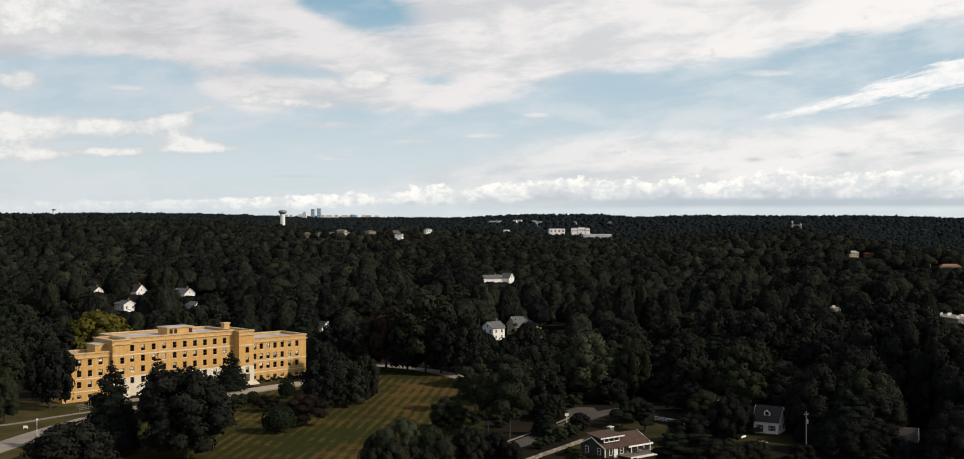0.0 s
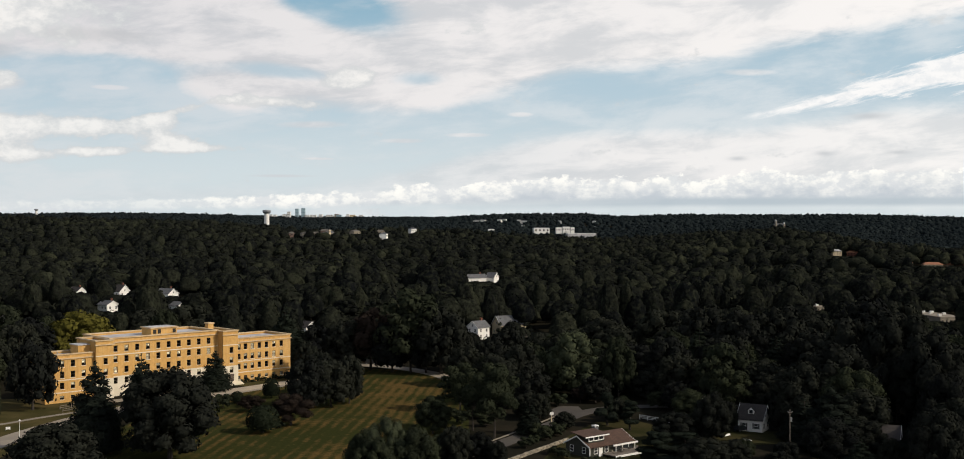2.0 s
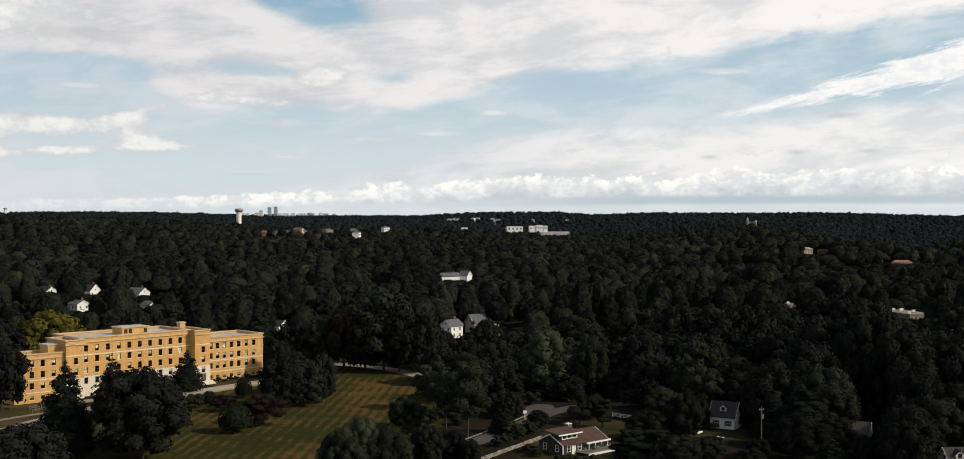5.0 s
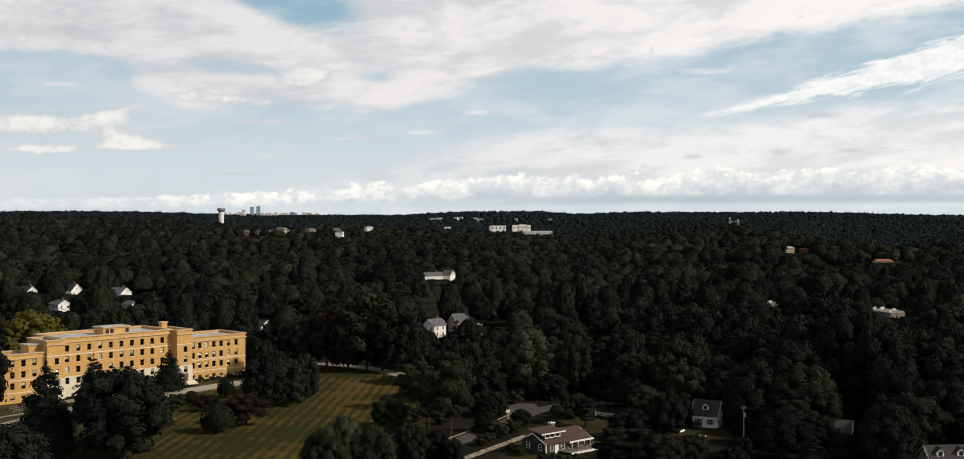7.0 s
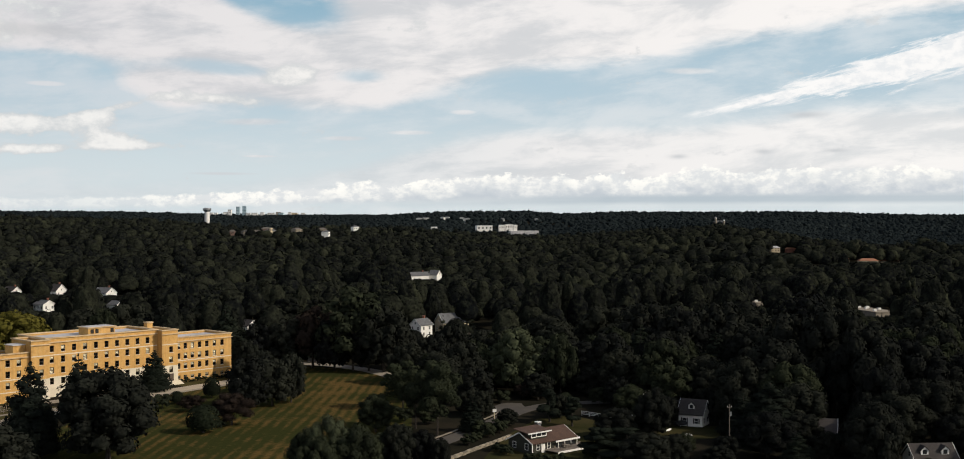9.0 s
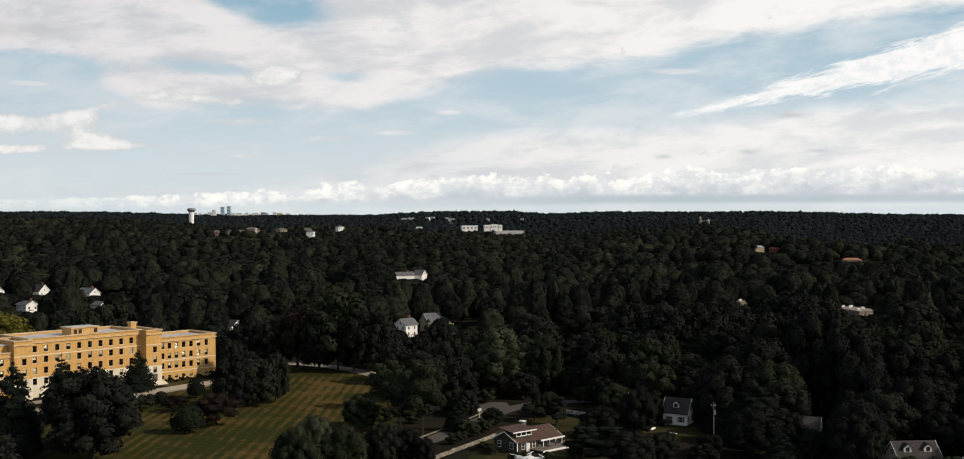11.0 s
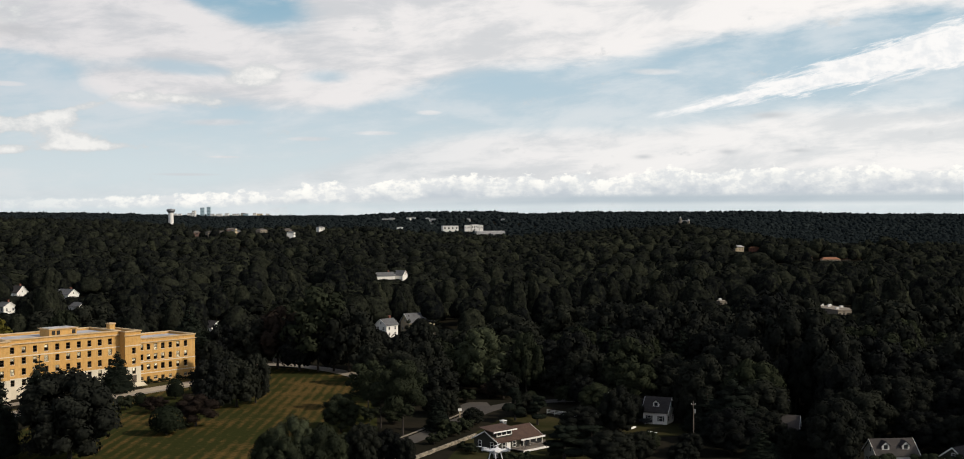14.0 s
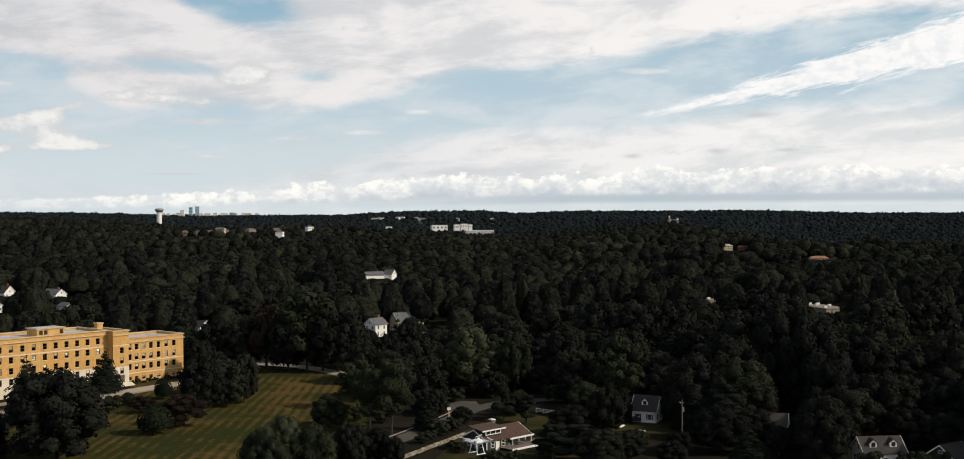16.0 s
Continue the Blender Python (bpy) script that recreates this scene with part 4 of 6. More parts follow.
def crown_arrays(seed, kind, r, h, leaves, size, fine=False):
    """Triangles of a crown: inner masses roughened by chance, and leaf sprays standing out of them."""
    rng, nr = random.Random(seed), np.random.default_rng(seed)
    lumps = lumps_of(rng, kind, r, h, leaves < 500)
    V, F, at = [], [], 0
    fine = fine or leaves > 5000
    bv, bf = (ICO2_V, ICO2_F) if fine else (ICO_V, ICO_F)
    for c, rad, sq in lumps:
        v = bv * (rad * nr.uniform(*((0.78, 1.0) if leaves < 500 else (0.34, 0.58) if kind == "thin" else (0.58, 0.80)), (len(bv), 1))) * np.array([1, 1, sq]) + c
        V.append(v)
        F.append(bf + at)
        at += len(v)
    w = np.array([l[1] ** 2 for l in lumps])
    pick = nr.choice(len(lumps), leaves, p=w / w.sum())
    C = np.array([l[0] for l in lumps])[pick]
    R = np.array([l[1] for l in lumps])[pick][:, None]
    Q = np.array([l[2] for l in lumps])[pick]
    d = nr.normal(size=(leaves, 3))
    d /= np.linalg.norm(d, axis=1, keepdims=True)
    d[:, 2] = np.where(d[:, 2] < -0.55, -d[:, 2], d[:, 2])
    sc = np.ones((leaves, 3))
    sc[:, 2] = Q
    p = C + d * sc * R * nr.uniform(*((0.96, 1.03) if kind == "clipped" else (0.84, 1.10)), (leaves, 1))
    inside = np.zeros(leaves, bool)
    for c, rad, sq in lumps:
        inside |= (np.sum(((p - c) / (np.array([1, 1, sq]) * rad)) ** 2, 1) < 0.55)
    p, d = p[~inside], d[~inside]
    k = len(p)
    t = np.cross(d, nr.normal(size=(k, 3)))
    t /= np.linalg.norm(t, axis=1, keepdims=True) + 1e-9
    b = np.cross(d, t) + 0.4 * d * nr.uniform(-1, 1, (k, 1))
    s = size * nr.uniform(0.55, 1.25, (k, 1))
    if kind in ("conifer", "pine"):
        b = b * 1.6 + np.array([0, 0, -0.35])
        t = t * 0.55
    spray = np.stack([p - t * s * 0.62 - b * s * 0.3, p + t * s * 0.62 - b * s * 0.3 + d * s * 0.15, p + b * s * 0.85 + d * s * 0.1], 1).reshape(-1, 3)
    V.append(spray)
    F.append(np.arange(3 * k).reshape(-1, 3) + at)
    return np.concatenate(V), np.concatenate(F)


def unit_ball(level):
    """Corners and triangles of a round mesh of radius 1, without its underside."""
    bm = bmesh.new()
    bmesh.ops.create_icosphere(bm, subdivisions=level, radius=1.0)
    bmesh.ops.delete(bm, geom=[v for v in bm.verts if v.co.z < -0.62], context="VERTS")
    bm.verts.index_update()
    out = np.array([v.co[:] for v in bm.verts]), np.array([[v.index for v in f.verts] for f in bm.faces])
    bm.free()
    return out


BALLS = {k: unit_ball(k) for k in (1, 2, 3)}


def dome_arrays(seed, r, h, level, leaves, size, kind="oak"):
    """A full crown seen from afar: one round mass swollen into puffs, with leaf sprays on its skin."""
    nr = np.random.default_rng(seed)
    B, F = BALLS[level]
    puffs = nr.normal(size=({1: 5, 2: 9, 3: 20}[level], 3))
    puffs[:, 2] = np.abs(puffs[:, 2]) * 1.1 - 0.35
    puffs /= np.linalg.norm(puffs, axis=1, keepdims=True)
    wide, high = nr.uniform(0.34, 0.62, len(puffs)), nr.uniform(0.55, 1.0, len(puffs))
    clumps = nr.normal(size=(70, 3))
    clumps /= np.linalg.norm(clumps, axis=1, keepdims=True)
    rise = nr.uniform(0.2, 1.0, 70)
    low = {"light": 0.12, "oak": 0.06}.get(kind, 0.06)
    lean = nr.normal(size=3) * 0.05

    def skin(d):
        ang = np.arccos(np.clip(d @ puffs.T, -1, 1))
        swell = np.max(high * np.sqrt(np.clip(1 - (ang / (1.25 * wide)) ** 2, 0, 1)), axis=1)
        fine = np.max(np.sqrt(np.clip(1 - (np.arccos(np.clip(d @ clumps.T, -1, 1)) / 0.30) ** 2, 0, 1)) * rise, axis=1)
        rad = 0.62 + 0.30 * swell + 0.13 * fine
        taper = 1.0 - (0.20 if kind == "light" else 0.10) * np.clip(d[:, 2], -0.6, 1)
        p = d * rad[:, None]
        return np.stack([p[:, 0] * r * taper + lean[0] * r * d[:, 2], p[:, 1] * r * taper + lean[1] * r * d[:, 2], h * (1 + low) / 2 + p[:, 2] * h * (1 - low) / 2], 1)
    V = skin(B) + nr.normal(size=(len(B), 3)) * r * {3: 0.042, 2: 0.06, 1: 0.09}[level]
    if leaves:
        d = nr.normal(size=(leaves, 3))
        d[:, 2] = np.where(d[:, 2] < -0.3, -d[:, 2], d[:, 2])
        d /= np.linalg.norm(d, axis=1, keepdims=True)
        p = skin(d) + d * size * nr.uniform(-0.20, 0.55, (leaves, 1))
        t = np.cross(d, nr.normal(size=(leaves, 3)))
        t /= np.linalg.norm(t, axis=1, keepdims=True) + 1e-9
        b = np.cross(d, t) + d * nr.uniform(-0.6, 0.6, (leaves, 1))
        s = size * nr.uniform(0.5, 1.2, (leaves, 1))
        spray = np.stack([p - t * s * 0.6 - b * s * 0.35, p + t * s * 0.6 - b * s * 0.35, p + b * s * 0.75], 1).reshape(-1, 3)
        F = np.concatenate([F, np.arange(3 * leaves).reshape(-1, 3) + len(V)])
        V = np.concatenate([V, spray])
    return V, F


def tri_mesh(name, V, F, mat, tint=None):
    me = bpy.data.meshes.new(name)
    me.vertices.add(len(V))
    me.vertices.foreach_set("co", np.ascontiguousarray(V, np.float32).ravel())
    me.loops.add(3 * len(F))
    me.loops.foreach_set("vertex_index", np.ascontiguousarray(F, np.int32).ravel())
    me.polygons.add(len(F))
    me.polygons.foreach_set("loop_start", np.arange(0, 3 * len(F), 3, dtype=np.int32))
    me.polygons.foreach_set("loop_total", np.full(len(F), 3, np.int32))
    if tint is not None:
        layer = me.attributes.new("tint", "FLOAT", "POINT")
        layer.data.foreach_set("value", np.ascontiguousarray(tint, np.float32))
    me.polygons.foreach_set("use_smooth", np.full(len(F), True))
    me.update(calc_edges=True)
    me.validate()
    me.materials.append(MAT[mat])
    return me


def trunk_mesh(seed, kind, r, h):
    rng = random.Random(seed)
    bm = bmesh.new()
    top = h * (0.95 if kind in ("conifer", "pine") else 0.72)
    w = (0.018 * h + 0.10) * (0.5 if kind == "thin" else 1.0)
    p = Vector((0, 0, -0.3))
    n = 4
    for i in range(n):
        q = Vector((rng.uniform(-0.15, 0.15), rng.uniform(-0.15, 0.15), -0.3 + (top + 0.3) * (i + 1) / n))
        tube(bm, p, q, w * (1.25 - i / n) if i == 0 else w * (1 - i / n * 0.85), w * (1 - (i + 1) / n * 0.85), 7)
        p = q
    if kind not in ("conifer", "pine", "clipped"):
        for i in range(6):
            a = i * 2.4 + rng.uniform(-0.4, 0.4)
            z = h * rng.uniform(0.22, 0.5)
            e = Vector((math.cos(a) * r * 0.55, math.sin(a) * r * 0.55, z + h * rng.uniform(0.12, 0.26)))
            tube(bm, (0, 0, z), e, w * 0.42, w * 0.12, 5)
    me = bpy.data.meshes.new("trunk")
    bm.to_mesh(me)
    bm.free()
    me.materials.append(MAT["bark"])
    return me


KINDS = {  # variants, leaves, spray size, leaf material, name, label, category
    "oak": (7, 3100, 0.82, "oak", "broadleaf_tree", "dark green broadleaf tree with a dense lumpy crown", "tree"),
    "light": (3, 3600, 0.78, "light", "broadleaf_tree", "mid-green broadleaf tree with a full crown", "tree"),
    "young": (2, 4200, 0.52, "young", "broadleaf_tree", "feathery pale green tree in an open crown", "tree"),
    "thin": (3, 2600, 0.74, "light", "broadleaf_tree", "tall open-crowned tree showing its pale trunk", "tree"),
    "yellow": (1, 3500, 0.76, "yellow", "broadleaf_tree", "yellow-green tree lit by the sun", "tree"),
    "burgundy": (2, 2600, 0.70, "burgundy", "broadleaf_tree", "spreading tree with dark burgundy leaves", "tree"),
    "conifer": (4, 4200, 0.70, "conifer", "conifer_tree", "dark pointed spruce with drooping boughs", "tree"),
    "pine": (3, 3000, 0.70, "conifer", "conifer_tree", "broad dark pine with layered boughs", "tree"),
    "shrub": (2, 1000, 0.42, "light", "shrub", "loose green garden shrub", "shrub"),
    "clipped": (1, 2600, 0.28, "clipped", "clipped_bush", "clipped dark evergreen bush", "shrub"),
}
STOCK = {}
PLANTED = []


def plant(kind, x, y, h, r):
    """One tree: trunk and crown under an empty at its foot. Alike trees share their meshes, stretched to size."""
    rng = random.Random(int(x * 7 + y * 13))
    count, leaves, size, mat, name, label, category = KINDS[kind]
    v = rng.randrange(count)
    close = y < 335 and kind not in ("shrub", "clipped")
    if close:  # the nearest crowns carry finer sprays
        leaves, size = int(leaves * 2.3), size * 0.66
    if (kind, v, close) not in STOCK:
        hh, rr = {"conifer": (20.0, 5.0), "pine": (14.0, 5.5), "shrub": (4.0, 2.6), "clipped": (5.5, 2.4), "thin": (21.0, 7.5)}.get(kind, (17.0, 8.0))
        V, F = crown_arrays(v * 31 + len(kind), kind, rr, hh, leaves, size, kind == "clipped")
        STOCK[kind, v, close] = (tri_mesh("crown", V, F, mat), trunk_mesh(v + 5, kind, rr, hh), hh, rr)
    crown, trunk, hh, rr = STOCK[kind, v, close]
    t = base(name, x, y, float(ground_z(x, y)), rng.uniform(0, 360), label, category, "trees" if category == "tree" else "shrubs")
    t.scale = (r / rr, r / rr, h / hh)
    for nm, me in (("trunk", trunk), ("crown", crown)):
        o = new(nm, me)
        o.parent = t
    PLANTED.append((x, y, r))
    return t


# trees and shrubs that stand round the building, the lawn, the road and the near houses
plant('oak', -99.6, 238.0, 14.3, 9.6)
plant('conifer', -105.9, 276.0, 23.0, 6.8)
plant('oak', -86.4, 272.0, 21.3, 11.4)
plant('conifer', -113.7, 332.0, 18.0, 5.0)
plant('conifer', -104.7, 378.0, 13.7, 5.2)
plant('oak', -148.3, 338.0, 20.4, 7.6)
plant('light', -150.1, 312.4, 13.9, 4.2)
plant('yellow', -173.6, 440.0, 21.2, 12.3)
plant('oak', -27.2, 434.5, 16.6, 5.4)
plant('oak', -188.4, 425.0, 19.5, 9.5)
plant('light', -210.7, 450.0, 22.8, 9.6)
plant('oak', -170.7, 470.0, 18.4, 7.9)
plant('oak', -158.6, 470.0, 19.8, 9.5)
plant('oak', -144.1, 480.0, 20.4, 10.8)
plant('oak', -127.2, 480.0, 19.8, 9.7)
plant('oak', -116.6, 485.0, 18.9, 9.2)
plant('conifer', -97.0, 450.0, 22.9, 7.4)
plant('conifer', -87.4, 435.0, 15.6, 6.0)
plant('clipped', -83.0, 364.1, 6.4, 2.7)
plant('clipped', -90.9, 352.4, 4.0, 2.0)
plant('shrub', -93.0, 344.1, 4.1, 2.9)
plant('clipped', -71.9, 305.4, 7.5, 4.4)
plant('burgundy', -66.8, 316.9, 8.8, 5.9)
plant('burgundy', -82.8, 338.2, 5.1, 3.8)
plant('shrub', -68.8, 312.9, 2.0, 1.4)
plant('oak', -67.6, 342.7, 14.7, 6.5)
plant('oak', -61.3, 348.9, 14.5, 6.6)
plant('oak', -56.7, 355.1, 15.2, 4.4)
plant('oak', -68.6, 373.1, 12.0, 6.3)
plant('young', -31.3, 246.0, 14.6, 5.2)
plant('light', -25.4, 252.0, 11.4, 5.0)
plant('light', -37.2, 252.0, 10.8, 4.2)
plant('thin', -25.9, 244.0, 13.4, 4.6)
plant('light', -32.9, 238.0, 11.4, 4.6)
plant('thin', -45.2, 426.1, 30.8, 12.4)
plant('burgundy', -61.3, 435.3, 23.2, 9.8)
plant('oak', -33.7, 423.7, 24.3, 9.5)
plant('oak', -70.5, 434.5, 18.5, 8.3)
plant('oak', -52.4, 428.9, 19.2, 8.6)
plant('oak', -39.6, 426.6, 17.2, 7.2)
plant('oak', -81.6, 437.2, 16.3, 7.3)
plant('thin', -10.3, 301.3, 20.1, 7.6)
plant('thin', -16.4, 311.4, 16.5, 5.2)
plant('young', 12.8, 373.0, 20.5, 9.6)
plant('light', 3.0, 378.7, 13.0, 8.1)
plant('oak', -4.2, 365.3, 17.4, 7.0)
plant('oak', -22.9, 393.3, 14.2, 6.6)
plant('oak', -14.9, 402.8, 15.8, 6.8)
plant('conifer', -1.2, 307.1, 8.7, 3.4)
plant('conifer', -21.5, 275.0, 6.9, 2.8)
plant('shrub', 1.6, 302.2, 3.5, 3.0)
plant('shrub', 5.7, 308.6, 2.8, 2.8)
plant('burgundy', 14.3, 360.7, 5.1, 2.8)
plant('shrub', 7.5, 354.2, 3.7, 2.8)
plant('pine', 20.2, 321.5, 9.7, 4.6)
plant('pine', 25.8, 314.5, 8.3, 4.4)
plant('oak', 28.0, 380.7, 8.8, 6.4)
plant('oak', 36.7, 368.5, 9.7, 6.2)
plant('pine', 35.3, 275.0, 7.3, 7.6)
plant('pine', 28.2, 268.0, 8.5, 6.6)
plant('oak', 36.0, 298.1, 7.8, 5.7)
plant('oak', 45.4, 298.8, 12.5, 5.0)
plant('light', 55.7, 348.9, 19.4, 8.2)
plant('oak', 44.7, 363.1, 15.3, 7.3)
plant('oak', 35.2, 395.1, 14.5, 8.9)
plant('oak', 37.7, 262.0, 8.1, 5.9)
plant('conifer', 69.6, 327.2, 7.2, 5.4)
plant('oak', 71.9, 313.5, 18.8, 8.4)
plant('oak', 70.3, 359.1, 13.1, 8.0)
plant('oak', 54.7, 262.0, 5.2, 3.8)
plant('conifer', 73.0, 289.1, 16.3, 7.9)
plant('oak', 82.1, 318.8, 23.3, 10.7)
plant('oak', 78.8, 282.0, 9.0, 5.4)
plant('oak', 66.2, 315.8, 10.2, 3.5)
plant('oak', 51.7, 314.7, 8.2, 3.0)
plant('oak', 92.5, 338.9, 28.2, 11.4)
plant('oak', 101.7, 329.7, 30.8, 11.1)
plant('oak', 92.3, 385.8, 20.1, 10.8)
plant('oak', 106.4, 316.1, 27.1, 9.7)
plant('pine', 92.5, 275.0, 11.7, 8.7)
plant('oak', 92.6, 276.0, 7.2, 5.3)
plant('oak', 119.6, 321.6, 23.3, 10.8)
plant('oak', 102.1, 282.0, 14.3, 7.9)
plant('oak', 114.4, 288.0, 16.5, 8.1)
plant('oak', 138.1, 323.0, 18.3, 10.9)
plant('oak', 149.8, 323.9, 23.4, 10.9)
plant('thin', 134.2, 342.1, 21.2, 7.7)
plant('oak', 114.8, 275.0, 9.9, 6.2)
plant('oak', 122.2, 270.0, 9.4, 6.0)
plant('oak', 27.9, 442.7, 18.7, 10.9)
plant('oak', 48.9, 444.4, 22.2, 11.0)
plant('oak', 61.6, 428.1, 24.7, 11.0)
plant('oak', 73.3, 413.0, 23.8, 10.6)
plant('oak', 86.3, 414.1, 26.0, 10.7)
plant('oak', 107.5, 449.3, 20.0, 10.6)
plant('oak', 128.7, 451.1, 26.7, 12.1)
plant('oak', 140.0, 452.2, 25.0, 9.0)
plant('oak', 147.3, 419.0, 18.5, 9.7)
plant('oak', 164.8, 420.5, 26.1, 11.8)
plant('oak', 184.5, 422.1, 26.1, 11.8)
plant('thin', -21.8, 342.9, 14.2, 6.5)
plant('shrub', -15.7, 330.7, 2.8, 3.3)
plant('oak', -0.9, 351.3, 11.5, 5.9)
plant('shrub', 2.9, 359.8, 2.9, 3.2)
plant('light', -26.7, 306.1, 9.8, 5.1)
plant('oak', -18.0, 262.0, 10.4, 3.8)
plant('oak', -12.7, 268.0, 7.7, 3.6)
plant('oak', -8.3, 264.0, 6.5, 2.5)
plant('oak', -26.0, 258.0, 7.5, 4.9)
plant('oak', 6.0, 379.0, 8.8, 5.9)
plant('oak', 19.0, 361.0, 8.2, 5.3)
plant('oak', -207.2, 420.0, 18.7, 9.4)
plant('light', -189.5, 400.0, 15.1, 6.7)
plant('light', -180.5, 370.0, 14.2, 8.3)

# ground kept free of trees for the buildings and the camera's view of them: centre and half sizes
CLEAR = [(-303, 770, 28, 24), (-273, 765, 30, 32), (-235, 645, 28, 32), (-228, 740, 30, 26), (-260, 560, 24, 20), (-98, 560, 26, 20), (-32, 910, 36, 42), (-14, 530, 26, 26),
         (-6, 552, 20, 20), (-14, 458, 14, 12), (-216, 692, 12, 12), (224, 622, 32, 38), (170, 690, 18, 20), (58, 307, 9, 11), (90, 285, 8, 10), (105, 255, 10, 14), (120, 252, 10, 12), (18, 285, 22, 24), (36, 331, 4, 6), (-4, 267, 8, 10), (3, 287, 7, 11), (14, 257, 14, 8), (60, 322, 8, 10)]


ROAD = [(-44, 232), (-19, 274), (-6, 298), (6, 324), (13, 341), (25, 354), (60, 358), (160, 350)]


def free(x, y):
    if any(abs(x - a) < p and abs(y - b) < q for a, b, p, q in CLEAR):
        return False
    if y < 462 and -215 < x < -17 and not (x < -175 and y > 380):      # the grounds of the brick building
        return False
    for (ax, ay), (bx, by) in zip(ROAD, ROAD[1:]):                     # the road and its verges
        k = max(0.0, min(1.0, ((x - ax) * (bx - ax) + (y - ay) * (by - ay)) / ((bx - ax) ** 2 + (by - ay) ** 2)))
        if math.hypot(x - ax - k * (bx - ax), y - ay - k * (by - ay)) < 5.5:
            return False
    return True


# tree limits along the camera's sight line to each place: place, half width, height down to which its front shows
SIGHT_LINES = [(-313, 786, 7, 6.0), (-285, 790, 7, 4.6), (-249, 672, 6, 2.6), (-243, 766, 7, 5.6), (-217, 698, 5, 2.2), (-270, 576, 5, 4.5), (-113, 574, 5, 2.2), (-45, 936, 10, 6.6), (-33, 944, 5, 6.0),
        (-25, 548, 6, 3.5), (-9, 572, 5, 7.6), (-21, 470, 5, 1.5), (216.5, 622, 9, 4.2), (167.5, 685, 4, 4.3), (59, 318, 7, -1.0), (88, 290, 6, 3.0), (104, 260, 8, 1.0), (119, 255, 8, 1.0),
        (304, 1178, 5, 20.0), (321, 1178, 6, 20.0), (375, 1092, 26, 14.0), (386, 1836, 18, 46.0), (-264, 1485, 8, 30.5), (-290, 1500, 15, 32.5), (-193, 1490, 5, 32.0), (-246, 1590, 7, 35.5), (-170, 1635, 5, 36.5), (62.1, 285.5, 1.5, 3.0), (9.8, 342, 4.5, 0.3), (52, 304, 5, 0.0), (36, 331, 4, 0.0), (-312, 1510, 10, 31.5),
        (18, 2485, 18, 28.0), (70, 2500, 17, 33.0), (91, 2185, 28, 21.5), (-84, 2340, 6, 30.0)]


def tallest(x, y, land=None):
    """How tall a tree may stand here without blocking the camera's sight lines."""
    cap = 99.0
    for hx, hy, w, z in SIGHT_LINES:
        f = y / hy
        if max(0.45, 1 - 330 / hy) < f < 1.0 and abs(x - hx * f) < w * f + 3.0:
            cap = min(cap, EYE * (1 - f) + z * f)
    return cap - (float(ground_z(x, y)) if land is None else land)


for x, y, h, r in ((96, 249, 4.6, 3.2), (107, 248, 4.4, 3.0), (112, 250, 4.0, 2.6), (12, 268, 2.2, 1.8), (15, 266, 2.6, 2.0), (19, 267, 2.3, 1.8), (5, 281, 2.0, 1.6), (7, 277, 2.2, 1.8),
                   (3, 299, 2.4, 1.8), (0, 294, 2.2, 1.7), (-2, 289, 2.6, 2.0), (6, 305, 2.4, 1.8), (27, 271, 3.4, 2.6), (30, 275, 3.8, 2.8)):
    plant("shrub", x, y, h, r)
plant("oak", 87.8, 256.0, 15.4, 6.2)
plant("shrub", 104.5, 250.5, 4.2, 2.4)
for x, y, h, r in ((127, 247, 19, 7.0), (131, 238, 18, 7.0), (136, 252, 20, 7.5)):       # unseen trees added right of the view, to shade the low houses
    plant("oak", x, y, h, r)
for x, y, h, r in ((-20, 268, 3.6, 2.6), (-17, 276, 3.0, 2.4), (-21, 283, 4.2, 3.0), (-15, 287, 2.6, 2.2), (-19, 296, 3.4, 2.6), (-24, 292, 2.4, 2.0), (-13, 318, 3.0, 2.4), (-20, 322, 3.6, 2.6), (-24, 330, 2.8, 2.2), (-27, 284, 3.2, 2.4)):
    plant("shrub", x, y, h, r)
# low hedge along the foot of the wing, and a tree at its end
for k in range(9):
    p = B_AT + B_U * (66.5 + 2.3 * k) - Vector((0.736, -0.677, 0)) * -1.4
    plant("shrub", p.x, p.y, 1.2 + 0.5 * math.sin(k * 2.3), 1.15)
plant("oak", -80.0, 407.0, 13.0, 4.4)
plant("oak", -74.0, 400.0, 11.0, 4.6)


def swell(x, y):
    """Slow rise and fall of the canopy's height over the woods."""
    return noise.noise((x / 48, y / 70, 0.0)) + 0.5 * noise.noise((x / 22, y / 34, 4.0))


near = random.Random(21)
